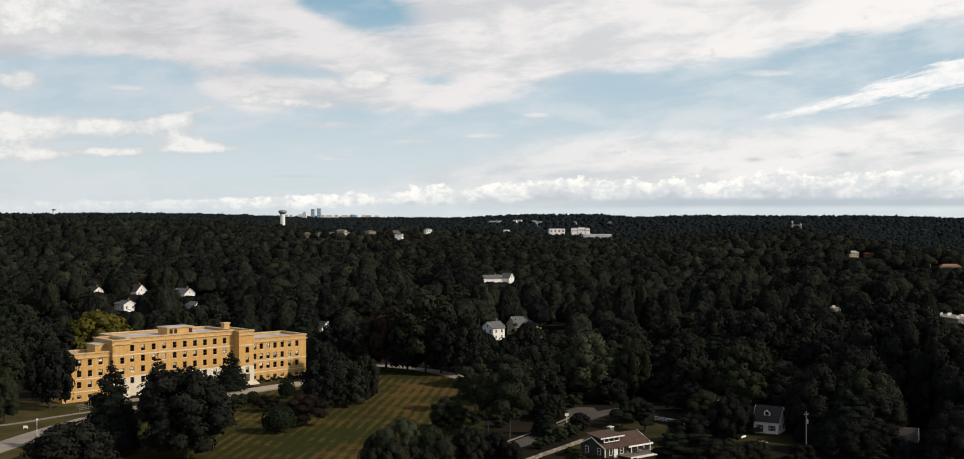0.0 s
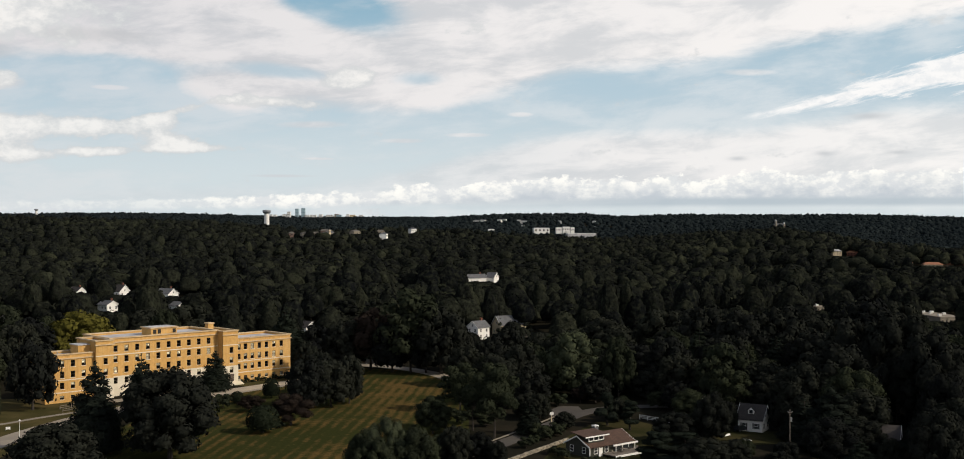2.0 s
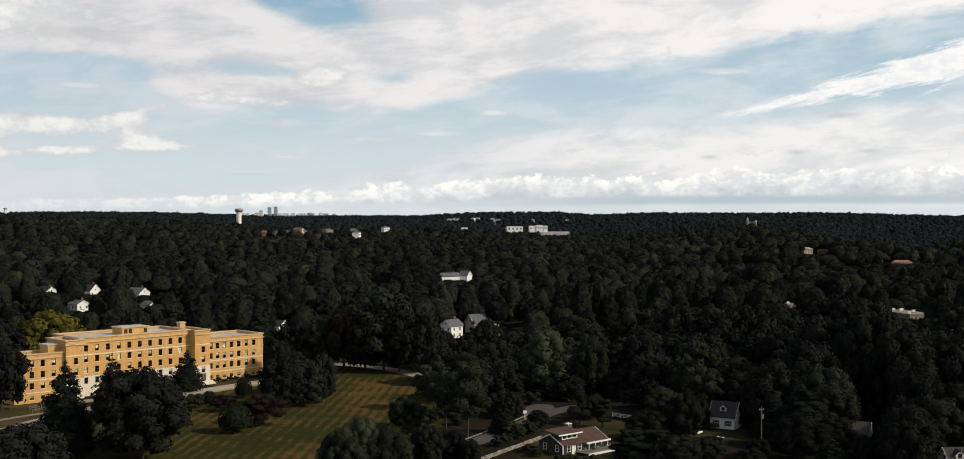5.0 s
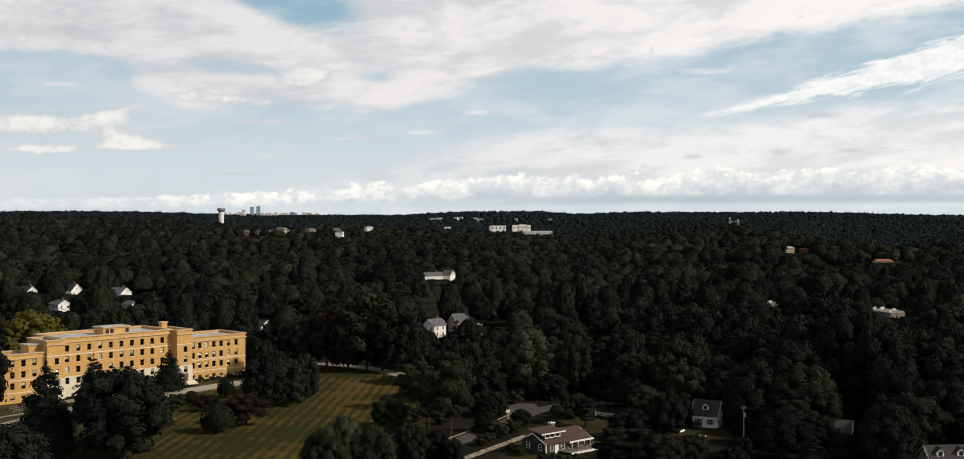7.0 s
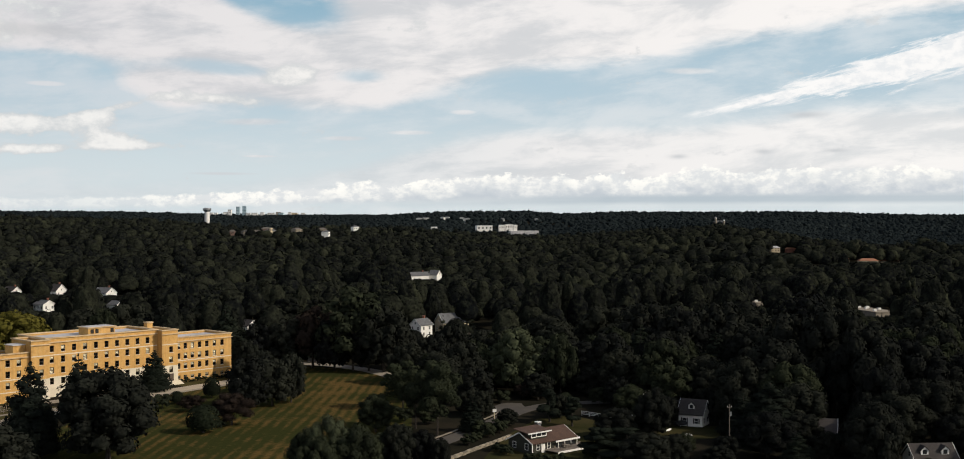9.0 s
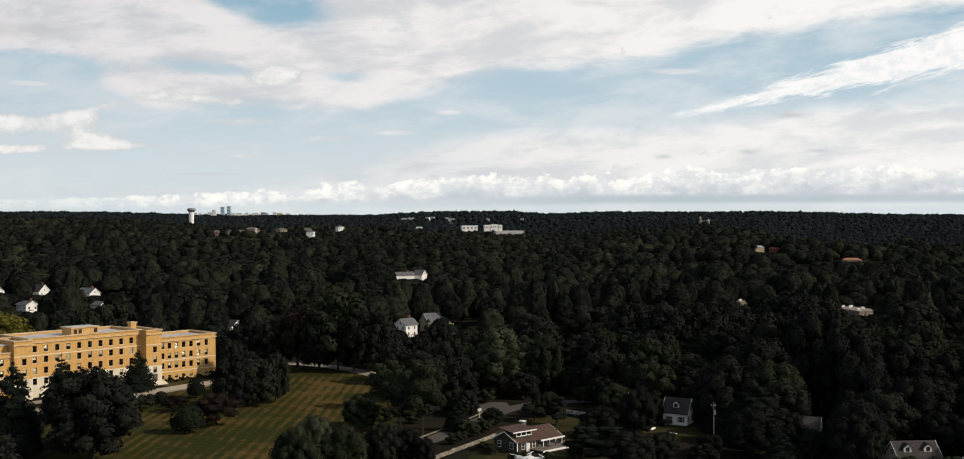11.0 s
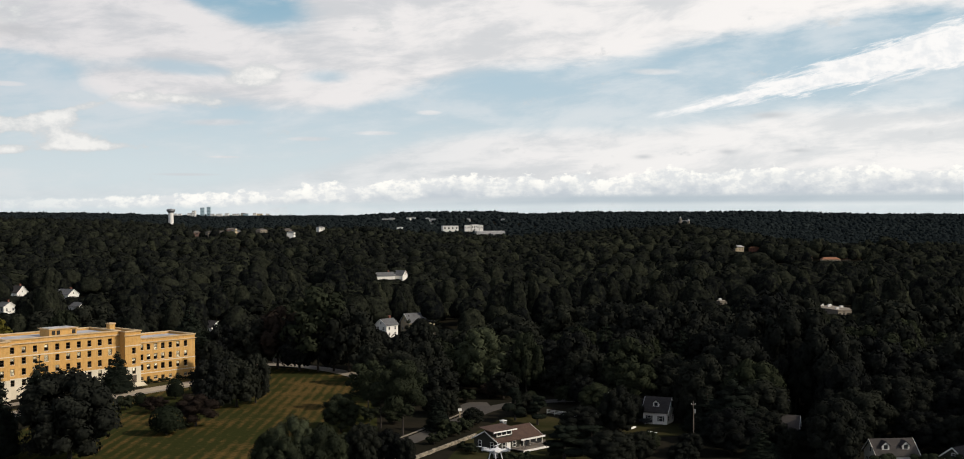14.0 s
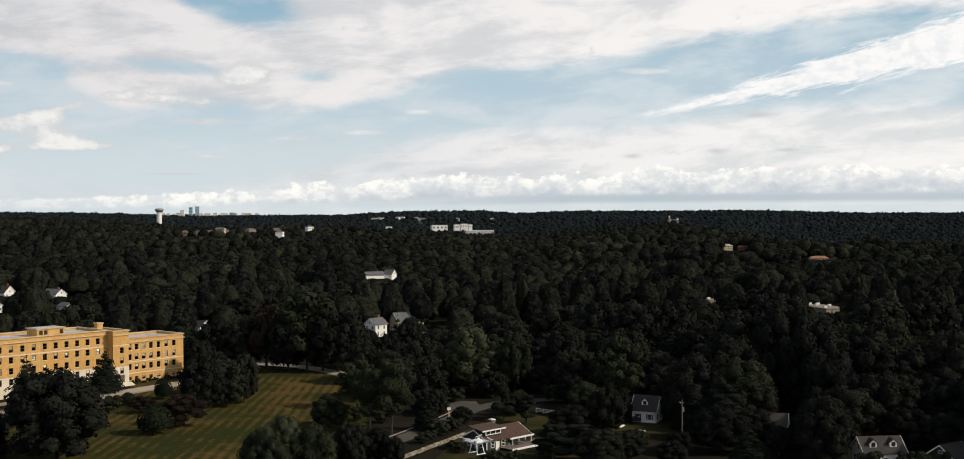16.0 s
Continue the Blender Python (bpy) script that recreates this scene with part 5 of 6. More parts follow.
for gy in range(21):
    for gx in range(-40, 41):
        x, y = gx * 11.5 + near.uniform(-4, 4), 262 + gy * 10.5 + near.uniform(-4, 4)
        if abs(x + 0.0 * y) > 0.50 * y + 8 or not free(x, y) or y > 470 or any((x - a) ** 2 + (y - b) ** 2 < (0.75 * c + 3.2) ** 2 for a, b, c in PLANTED[-400:]):
            continue
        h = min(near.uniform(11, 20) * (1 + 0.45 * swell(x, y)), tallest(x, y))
        if -17 < x < 48 and y < 350:                                   # lower growth between the lawn, the road and the house
            h = min(h, near.uniform(5, 9))
        if h > 4:
            plant(near.choice(("oak", "oak", "oak", "oak", "light", "thin", "conifer")), x, y, h, near.uniform(5.2, 8.2) * min(1, h / 12))


def woods(name, y0, y1, cell, kinds, level, leaves, size, rmin, rmax, hmin, hmax, seed, label, keep=1.0, leaf="woods"):
    """Woodland that nobody could count, joined into one mesh."""
    rng = random.Random(seed)
    stock = []
    for i, k in enumerate(kinds):
        for v in range(3):
            if k == "conifer":
                stock.append(crown_arrays(seed * 100 + v, k, 5.0, 17.0, 200, 1.2))
            else:
                stock.append(dome_arrays(seed * 100 + 10 * i + v, 6.0, 16.0, level, leaves, size, k))
    VV, FF, TT, at = [], [], [], 0
    spots = []
    ny = int((y1 - y0) / cell)
    for iy in range(ny):
        for ix in range(-int(0.56 * y1 / cell), int(0.56 * y1 / cell) + 1):
            x, y = (ix + rng.uniform(-0.42, 0.42)) * cell, y0 + (iy + rng.uniform(-0.1, 1.0)) * cell
            if abs(x) > 0.53 * y + 15 or rng.random() > keep or not free(x, y):
                continue
            az = math.degrees(math.atan2(x, y))
            if (1900 < y < 2900 and az < -15.5) or (y > 3750 and not -14.5 < az < -1.5):      # slopes that face away behind the crests
                continue
            spots.append((x, y))
    for (x, y), land in zip(spots, ground_z(*np.array(spots).T).tolist()):
        V, F = rng.choice(stock)
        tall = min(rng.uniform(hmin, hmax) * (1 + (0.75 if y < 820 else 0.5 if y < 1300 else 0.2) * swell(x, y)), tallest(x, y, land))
        if tall < 3.5:
            continue
        r, h, a = (rmin + (rmax - rmin) * rng.random() ** 1.4) / 6.0 * min(1, tall / hmin), tall / 16.0, rng.uniform(0, 6.28)
        ca, sa, wide = math.cos(a) * r, math.sin(a) * r, rng.uniform(0.8, 1.2)
        VV.append(np.stack([(V[:, 0] * ca - V[:, 1] * sa) * wide + x, (V[:, 0] * sa + V[:, 1] * ca) / wide + y, V[:, 2] * h + land - 0.3], 1))
        FF.append(F + at)
        stand = min(1.25, max(0.25, 0.72 + 0.95 * noise.noise((x / 120, y / 190, 7.0))))     # stands of one kind, lighter or darker
        TT.append(np.full(len(V), min(1.0, stand * rng.random() ** 1.7)))
        at += len(V)
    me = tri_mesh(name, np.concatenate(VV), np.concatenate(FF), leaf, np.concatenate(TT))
    return tagged(new(name, me), label, "woodland", kind="stuff")


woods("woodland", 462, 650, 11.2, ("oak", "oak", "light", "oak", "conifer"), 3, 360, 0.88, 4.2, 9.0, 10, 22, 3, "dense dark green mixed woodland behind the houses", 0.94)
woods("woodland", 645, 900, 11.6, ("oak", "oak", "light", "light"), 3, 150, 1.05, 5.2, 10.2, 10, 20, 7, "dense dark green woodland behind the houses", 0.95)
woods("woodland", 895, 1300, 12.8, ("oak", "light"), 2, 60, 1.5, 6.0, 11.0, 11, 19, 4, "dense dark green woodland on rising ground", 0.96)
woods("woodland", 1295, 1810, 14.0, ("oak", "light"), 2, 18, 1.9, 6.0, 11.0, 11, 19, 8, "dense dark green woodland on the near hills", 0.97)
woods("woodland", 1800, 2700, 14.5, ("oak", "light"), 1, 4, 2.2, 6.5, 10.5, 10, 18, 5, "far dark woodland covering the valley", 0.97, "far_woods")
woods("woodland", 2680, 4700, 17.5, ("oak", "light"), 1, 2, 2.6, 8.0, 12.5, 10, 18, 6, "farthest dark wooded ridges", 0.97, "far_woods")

# ---------------------------------------------------------------- brown-roofed house by the road


def brown_house():
    h = gable_house("ranch_house", 15.9, 285.2, 42, 14.6, 8.4, 2.6, 4.7, "olive", "brown_roof", "low olive house with brown shingle roofs and white trim", chimney=False, windows=4)
    # raised clerestory with its own roof
    bm = bmesh.new()
    box(bm, -7.0, -1.6, -3.2, 0.6, 2.7, 5.0)
    cl = part("clerestory", bm, "olive", h, "raised clerestory with a white-framed window band")
    bm = bmesh.new()
    pts = [(-8.6, -4.0, 4.9), (-0.7, -4.0, 4.9), (-0.7, 1.2, 5.55), (-8.6, 1.2, 5.55)]
    lo = [bm.verts.new(p) for p in pts]
    hi = [bm.verts.new((a, b, c + 0.22)) for a, b, c in pts]
    bm.faces.new(lo)
    bm.faces.new(hi[::-1])
    for i in range(4):
        bm.faces.new((lo[i], lo[(i + 1) % 4], hi[(i + 1) % 4], hi[i]))
    part("roof", bm, "brown_roof", cl)
    bm = bmesh.new()
    box(bm, -8.65, -0.65, -4.07, -4.0, 4.86, 5.16)
    part("fascia", bm, "trim", cl, "white fascia board")
    bm = bmesh.new()
    for x0, x1, z0, z1 in ((-6.9, -1.7, 3.75, 3.92), (-6.9, -1.7, 4.65, 4.85), (-6.9, -6.7, 3.92, 4.65), (-5.3, -5.1, 3.92, 4.65), (-3.6, -3.4, 3.92, 4.65), (-1.9, -1.7, 3.92, 4.65)):
        box(bm, x0, x1, -3.32, -3.2, z0, z1)
    fr = part("window", bm, "trim", cl, "white window band")
    bm = bmesh.new()
    box(bm, -6.7, -1.9, -3.25, -3.22, 3.92, 4.65)
    part("pane", bm, "glass_dark", fr)
    # deep porch with white beam, posts, deck and rail
    bm = bmesh.new()
    box(bm, -0.2, 8.2, -5.15, -4.95, 2.12, 2.50)
    part("fascia", bm, "trim", h, "white porch beam")
    bm = bmesh.new()
    box(bm, -3.4, 8.3, -8.9, -4.32, 0.55, 0.72)
    dk = part("deck", bm, "pole", h, "raised timber deck")
    bm = bmesh.new()
    box(bm, -3.5, 8.4, -9.02, -8.9, 0.35, 0.85)
    part("fascia", bm, "trim", dk, "white deck edge")
    for i in range(5):
        bm = bmesh.new()
        box(bm, -1.9 + 2.6 * i, -1.78 + 2.6 * i, -8.85, -8.73, -0.3, 0.55)
        part("post", bm, "pole", dk)
    # dark panel added to stand for the shade in the porch opening
    bm = bmesh.new()
    box(bm, 0.6, 7.3, -4.50, -4.40, 0.74, 2.08)
    gl = part("glazing", bm, "glass_dark", h, "dark panel standing for the shaded porch opening")
    for i in range(4):
        bm = bmesh.new()
        box(bm, 0.55 + 2.2 * i, 0.67 + 2.2 * i, -5.12, -4.99, 0.73, 2.12)
        part("post", bm, "trim", h, "slim white porch post")
    for x in (-7.75, -4.6):
        bm = bmesh.new()
        box(bm, x, x + 0.25, -4.46, -4.3, -0.2, 2.5)
        part("corner_board", bm, "trim", h, "white corner board")
    # metal flue with cowl
    bm = bmesh.new()
    box(bm, -0.5, 0.6, 0.9, 2.0, 3.9, 5.9)
    ch = part("chimney", bm, "grey_roof", h, "grey chimney with a white cowl")
    bm = bmesh.new()
    box(bm, -0.6, 0.7, 0.8, 2.1, 6.15, 6.35)
    for x in (-0.5, 0.5):
        for y in (0.9, 1.9):
            box(bm, x, x + 0.1, y, y + 0.1, 5.9, 6.15)
    part("cowl", bm, "trim", ch)
    return h


brown_house()
M_HOUSE = pose(15.9, 285.2, 0, 0, 0, 42)


def patio_set():
    """A round table, and chairs about it, on the deck."""
    # table and chairs take the dark pole colour; deck shade is put into it
    o = M_HOUSE @ Vector((2.4, -6.3, 0.72))
    t = base("patio_table", o.x, o.y, o.z, 42, "round wooden patio table on the deck", "table")
    bm = bmesh.new()
    tube(bm, (0, 0, 0.70), (0, 0, 0.75), 0.7, 0.7, 16)
    part("tabletop", bm, "pole", t)
    for a in range(4):
        bm = bmesh.new()
        tube(bm, (0.45 * math.cos(a * 1.571), 0.45 * math.sin(a * 1.571), 0), (0.4 * math.cos(a * 1.571), 0.4 * math.sin(a * 1.571), 0.7), 0.035, 0.03, 6)
        part("leg", bm, "pole", t)
    first = None
    for k, (u, v, turn) in enumerate(((1.2, -6.3, 90), (3.7, -6.2, -90), (2.4, -5.2, 180), (5.4, -6.8, 30), (6.6, -6.4, -40), (-0.6, -7.2, 60), (-1.9, -6.6, 10), (4.6, -7.9, 200))):
        p = M_HOUSE @ Vector((u, v, 0.72))
        m = pose(p.x, p.y, p.z, 0, 0, 42 + turn)
        if first:
            copy_thing(first, m)
            continue
        first = base("patio_chair", 0, 0, 0, 0, "wooden patio chair in a darkened tone on the deck", "chair", "patio chairs")
        first.matrix_basis = m
        bm = bmesh.new()
        box(bm, -0.28, 0.28, -0.28, 0.28, 0.40, 0.46, 0.02)
        part("seat", bm, "pole", first)
        bm = bmesh.new()
        box(bm, -0.28, 0.28, 0.24, 0.30, 0.46, 1.0, 0.02)
        part("backrest", bm, "pole", first)
        for x in (-0.25, 0.2):
            for y in (-0.25, 0.2):
                bm = bmesh.new()
                box(bm, x, x + 0.05, y, y + 0.05, 0, 0.4)
                part("leg", bm, "pole", first)


patio_set()


def stone_wall():
    """A dry-stone garden wall along the road, stone by stone."""
    a, b = Vector((-7.6, 269.0, 0)), Vector((8.6, 298.8, 0))
    w = base("stone_wall", a.x, a.y, 0, math.degrees(math.atan2(b.y - a.y, b.x - a.x)), "low dry-stone garden wall of pale fieldstones", "wall")
    rng = random.Random(3)
    kinds = []
    for k in range(5):
        bm = bmesh.new()
        bmesh.ops.create_cube(bm, size=1.0)
        bmesh.ops.bevel(bm, geom=bm.edges[:], offset=0.16, segments=1, affect="EDGES")
        for v in bm.verts:
            v.co *= rng.uniform(0.86, 1.12)
        me = bpy.data.meshes.new("stone")
        bm.to_mesh(me)
        bm.free()
        me.materials.append(MAT["fieldstone_own"])
        kinds.append(me)
    length = (b - a).length
    for row in range(2):
        x = -0.3 * row
        while x < length:
            l = rng.uniform(0.45, 0.85)
            o = new("stone", rng.choice(kinds))
            o.parent = w
            o.matrix_basis = pose(x + l / 2, rng.uniform(-0.08, 0.08), 0.22 + 0.40 * row + rng.uniform(-0.03, 0.03), 0, 0, rng.uniform(-6, 6)) @ Matrix.Diagonal((l, rng.uniform(0.55, 0.75), 0.42, 1))
            x += l + 0.02
    return w


def own_stone(n, at):
    own = n.add("ShaderNodeObjectInfo").outputs["Random"]
    c = n.mix(own, (0.15, 0.13, 0.10), (0.38, 0.33, 0.25))
    c = n.mix(n.ramp(n.noise(at, 4.0, 4.0), 0.4, 0.7, 0.0, 0.5), c, (0.16, 0.14, 0.11))
    return c, n.noise(at, 9.0, 3.0)


MAT["fieldstone_own"] = material("mixed_fieldstone", own_stone, 0.9)
stone_wall()


def fence(x0, y0, x1, y1, label):
    a, b = Vector((x0, y0, 0)), Vector((x1, y1, 0))
    f = base("fence", x0, y0, 0, math.degrees(math.atan2(y1 - y0, x1 - x0)), label, "fence")
    length = (b - a).length
    n = max(2, int(length / 2.3))
    for i in range(n + 1):
        bm = bmesh.new()
        x = length * i / n
        box(bm, x - 0.08, x + 0.08, -0.08, 0.08, -0.2, 1.35, 0.02)
        part("post", bm, "trim", f)
    for z in (0.35, 0.75, 1.12):
        bm = bmesh.new()
        box(bm, 0, length, 0.085, 0.125, z, z + 0.16)
        part("rail", bm, "trim", f)
    return f


fence(30.0, 332.0, 38.0, 324.2, "white post-and-rail fence beside the road")
fence(38.6, 324.2, 45.6, 325.2, "white post-and-rail fence beside the road")


def utility_pole(x, y, h):
    p = base("utility_pole", x, y, 0, 20, "weathered wooden utility pole with crossarm and transformer", "pole")
    bm = bmesh.new()
    tube(bm, (0, 0, -0.3), (0, 0, h), 0.15, 0.09, 10)
    part("shaft", bm, "pole", p)
    bm = bmesh.new()
    box(bm, -0.62, 0.62, -0.05, 0.05, h - 0.9, h - 0.79)
    arm = part("crossarm", bm, "pole", p)
    for x0 in (-0.55, 0.0, 0.55):
        bm = bmesh.new()
        tube(bm, (x0, 0, h - 0.76), (x0, 0, h - 0.52), 0.06, 0.04, 6)
        part("insulator", bm, "trim", arm)
    bm = bmesh.new()
    tube(bm, (0.36, 0, h - 3.0), (0.36, 0, h - 2.0), 0.22, 0.22, 10)
    part("transformer", bm, "metal", p, "grey metal transformer can")
    return p


utility_pole(62.1, 285.5, 10.8)
utility_pole(46.0, 317.0, 9.0)
utility_pole(-3.0, 470.0, 10.0)


def street_lamp(x, y, h, label="slim pale street lamp with a small globe"):
    p = base("street_lamp", x, y, 0, 0, label, "lamp", "street lamps")
    bm = bmesh.new()
    tube(bm, (0, 0, -0.2), (0, 0, 0.3), 0.13, 0.10, 10)
    part("base", bm, "metal", p)
    bm = bmesh.new()
    tube(bm, (0, 0, 0.3), (0, 0, h), 0.07, 0.05, 8)
    part("pole", bm, "trim", p)
    bm = bmesh.new()
    bmesh.ops.create_uvsphere(bm, u_segments=10, v_segments=6, radius=0.26, matrix=Matrix.Translation((0, 0, h + 0.2)))
    part("globe", bm, "trim", p)
    return p


street_lamp(-133.0, 295.0, 4.4)
street_lamp(-57.5, 462.0, 5.0)
street_lamp(-38.0, 445.0, 5.0)


def hydrant_post(x, y):
    p = base("sign_post", x, y, 0, 15, "short timber post with a white sign board", "sign")
    bm = bmesh.new()
    box(bm, -0.12, 0.12, -0.12, 0.12, -0.2, 2.6, 0.02)
    part("post", bm, "cream", p)
    bm = bmesh.new()
    box(bm, -0.55, 0.55, -0.19, -0.13, 1.9, 2.7, 0.02)
    part("board", bm, "trim", p)


hydrant_post(4.9, 326.5)


def notice(x, y):
    p = base("notice_board", x, y, 0, 25, "low white notice board on the grass", "sign")
    bm = bmesh.new()
    box(bm, -0.6, 0.6, -0.06, 0.06, 0.30, 0.95, 0.02)
    part("board", bm, "trim", p)
    for s in (-0.55, 0.45):
        bm = bmesh.new()
        box(bm, s, s + 0.1, -0.05, 0.05, -0.2, 0.30)
        part("post", bm, "trim", p)


notice(-140.9, 305.6)


def handrail(x0, y0, x1, y1):
    a, b = Vector((x0, y0, 0)), Vector((x1, y1, 0))
    f = base("handrail", x0, y0, 0, math.degrees(math.atan2(y1 - y0, x1 - x0)), "pale timber handrail along the ramp", "railing")
    length = (b - a).length
    for i in range(5):
        bm = bmesh.new()
        x = length * i / 4
        box(bm, x - 0.06, x + 0.06, -0.06, 0.06, -0.2, 1.1)
        part("post", bm, "pole", f)
    for z in (0.5, 1.0):
        bm = bmesh.new()
        box(bm, -0.1, length + 0.1, 0.065, 0.12, z, z + 0.14)
        part("rail", bm, "pole", f)


handrail(-140.5, 339.0, -137.0, 347.5)
handrail(-137.6, 334.0, -133.6, 342.0)


def boat(x, y, turn, l, label):
    """A small upturned hull: kayak or dinghy."""
    bm = bmesh.new()
    n, rings = 9, []
    for i in range(n):
        f = i / (n - 1)
        w = 0.42 * math.sin(math.pi * (0.04 + 0.92 * f)) + 0.03
        rings.append([bm.verts.new((l * (f - 0.5), w * math.cos(a), 0.05 + 0.9 * w * math.sin(a))) for a in (0, 0.8, 1.57, 2.34, 3.14)])
    for a, b in zip(rings, rings[1:]):
        for j in range(4):
            bm.faces.new((a[j], a[j + 1], b[j + 1], b[j]))
        bm.faces.new((a[4], a[0], b[0], b[4]))
    bm.faces.new(rings[0])
    bm.faces.new(rings[-1][::-1])
    o = part("kayak", bm, "trim")
    o.matrix_basis = pose(x, y, 0.05, 0, 0, turn)
    return tagged(o, label, "boat")


boat(50.9, 308.3, 62, 4.2, "upturned white kayak lying on the grass")
boat(54.2, 301.4, -8, 3.6, "upturned white dinghy lying on the grass")


def car(x, y, turn, paint, label, tall=1.5, l=4.6):
    c = base("car", x, y, 0.09, turn, label, "car")
    bm = bmesh.new()
    prof = [(-l / 2, 0.35), (l / 2, 0.35), (l / 2, 0.75), (l * 0.30, 0.92), (-l * 0.46, 0.95), (-l / 2, 0.8)]
    a = [bm.verts.new((p, -0.88, q)) for p, q in prof]
    b = [bm.verts.new((p, 0.88, q)) for p, q in prof]
    bm.faces.new(a)
    bm.faces.new(b[::-1])
    for i in range(6):
        bm.faces.new((a[i], a[(i + 1) % 6], b[(i + 1) % 6], b[i]))
    bmesh.ops.bevel(bm, geom=bm.edges[:], offset=0.06, segments=2, affect="EDGES")
    part("body", bm, paint, c)
    bm = bmesh.new()
    prof = [(-l * 0.44, 0.92), (l * 0.24, 0.92), (l * 0.10, tall), (-l * 0.36, tall)]
    a = [bm.verts.new((p, -0.76, q)) for p, q in prof]
    b = [bm.verts.new((p, 0.76, q)) for p, q in prof]
    bm.faces.new(a)
    bm.faces.new(b[::-1])
    for i in range(4):
        bm.faces.new((a[i], a[(i + 1) % 4], b[(i + 1) % 4], b[i]))
    part("cabin_glass", bm, "glass_dark", c, "opaque dark car windows")
    bm = bmesh.new()
    box(bm, -l * 0.36, l * 0.10, -0.74, 0.74, tall, tall + 0.05, 0.02)
    part("roof", bm, paint, c)
    for s in (-1, 1):
        for p in (-l * 0.31, l * 0.31):
            bm = bmesh.new()
            tube(bm, (p, s * 0.70, 0.33), (p, s * 0.90, 0.33), 0.33, 0.33, 14)
            wh = part("wheel", bm, "black", c)
            bm = bmesh.new()
            tube(bm, (p, s * 0.89, 0.33), (p, s * 0.915, 0.33), 0.20, 0.18, 10)
            part("rim", bm, "metal", wh)
    return c


car(-63.5, 451.0, 5, "car_dark", "dark parked car on the road behind the lawn", 1.75)
car(-56.0, 452.0, 2, "car_silver", "silver parked car on the road behind the lawn")
car(55.6, 314.5, 35, "car_dark", "dark car parked beside the white cottage")

# ---------------------------------------------------------------- terrace before the building
strip("terrace", [(-133, 353), (-126, 361), (-117, 371)], 5.0, "concrete", 0.10, "pale stone terrace before the building", "path")


def bench(x, y, turn):
    b = base("bench", x, y, 0.10, turn, "pale stone bench on the terrace", "bench")
    bm = bmesh.new()
    box(bm, -1.3, 1.3, -0.3, 0.3, 0.40, 0.55, 0.03)
    part("seat", bm, "stone", b)
    for s in (-1.0, 0.8):
        bm = bmesh.new()
        box(bm, s, s + 0.2, -0.25, 0.25, 0.0, 0.40)
        part("leg", bm, "stone", b)


bench(-124.5, 356.5, 47)
bench(-121.0, 361.5, 47)

# ---------------------------------------------------------------- buildings farther off


def block_building(name, x, y, turn, w, d, h, wall, roof, label, category="building", rows=0, cols=0, z=None, units=0, pitched=False):
    """A plain block with parapet, roof, rows of windows and rooftop units."""
    z = float(ground_z(x, y)) if z is None else z
    b = base(name, x, y, z, turn, label, category)
    bm = bmesh.new()
    box(bm, -w / 2, w / 2, -d / 2, d / 2, -1.0, h)
    part("wall", bm, wall, b)
    bm = bmesh.new()
    if pitched:
        k = h + 0.35 * d / 2 + 0.5
        pts = [(-w / 2 - 0.5, -d / 2 - 0.5, h), (w / 2 + 0.5, -d / 2 - 0.5, h), (w / 2 + 0.5, d / 2 + 0.5, h), (-w / 2 - 0.5, d / 2 + 0.5, h)]
        lo = [bm.verts.new(p) for p in pts]
        r0, r1 = bm.verts.new((-w / 2 + d * 0.3, 0, k)), bm.verts.new((w / 2 - d * 0.3, 0, k))
        bm.faces.new(lo)
        bm.faces.new((lo[0], lo[1], r1, r0))
        bm.faces.new((lo[2], lo[3], r0, r1))
        bm.faces.new((lo[1], lo[2], r1))
        bm.faces.new((lo[3], lo[0], r0))
    else:
        box(bm, -w / 2 - 0.2, w / 2 + 0.2, -d / 2 - 0.2, d / 2 + 0.2, h, h + 0.5)
    part("roof", bm, roof, b)
    for i in range(rows):
        for j in range(cols):
            bm = bmesh.new()
            cx, cz = -w / 2 + w * (j + 0.5) / cols, h * (i + 0.45) / rows
            box(bm, cx - 0.19 * w / cols, cx + 0.19 * w / cols, -d / 2 - 0.08, -d / 2 + 0.05, cz, cz + 0.30 * h / rows)
            part("window", bm, "glass_dark", b)
    for i in range(units):
        bm = bmesh.new()
        cx, cy = w * (0.5 * math.sin(i * 2.1) * 0.7), d * (0.5 * math.cos(i * 1.7) * 0.7)
        box(bm, cx - 0.9, cx + 0.9, cy - 0.7, cy + 0.7, h + 0.5, h + 1.5, 0.05)
        part("roof_unit", bm, "trim", b, "white rooftop unit")
    return b


block_building("flat_roofed_building", 217.5, 640, 12, 14, 34, 4.8, "old_stone", "concrete", "low building with a grey flat roof among trees", rows=1, cols=6, units=5)
block_building("flat_roofed_building", 167.5, 690, 10, 6.5, 9, 5.2, "old_stone", "concrete", "small flat-roofed building above the trees", rows=2, cols=3, units=1)
# houses on the right-hand slope
block_building("house", 304, 1182, 5, 9, 7, 4.2, "cream", "gravel", "pale house on the wooded slope", "house", 2, 3, pitched=True)
block_building("house", 321, 1184, -8, 11, 7, 4.4, "red_brick", "terracotta", "red-roofed house on the wooded slope", "house", 2, 4, pitched=True)
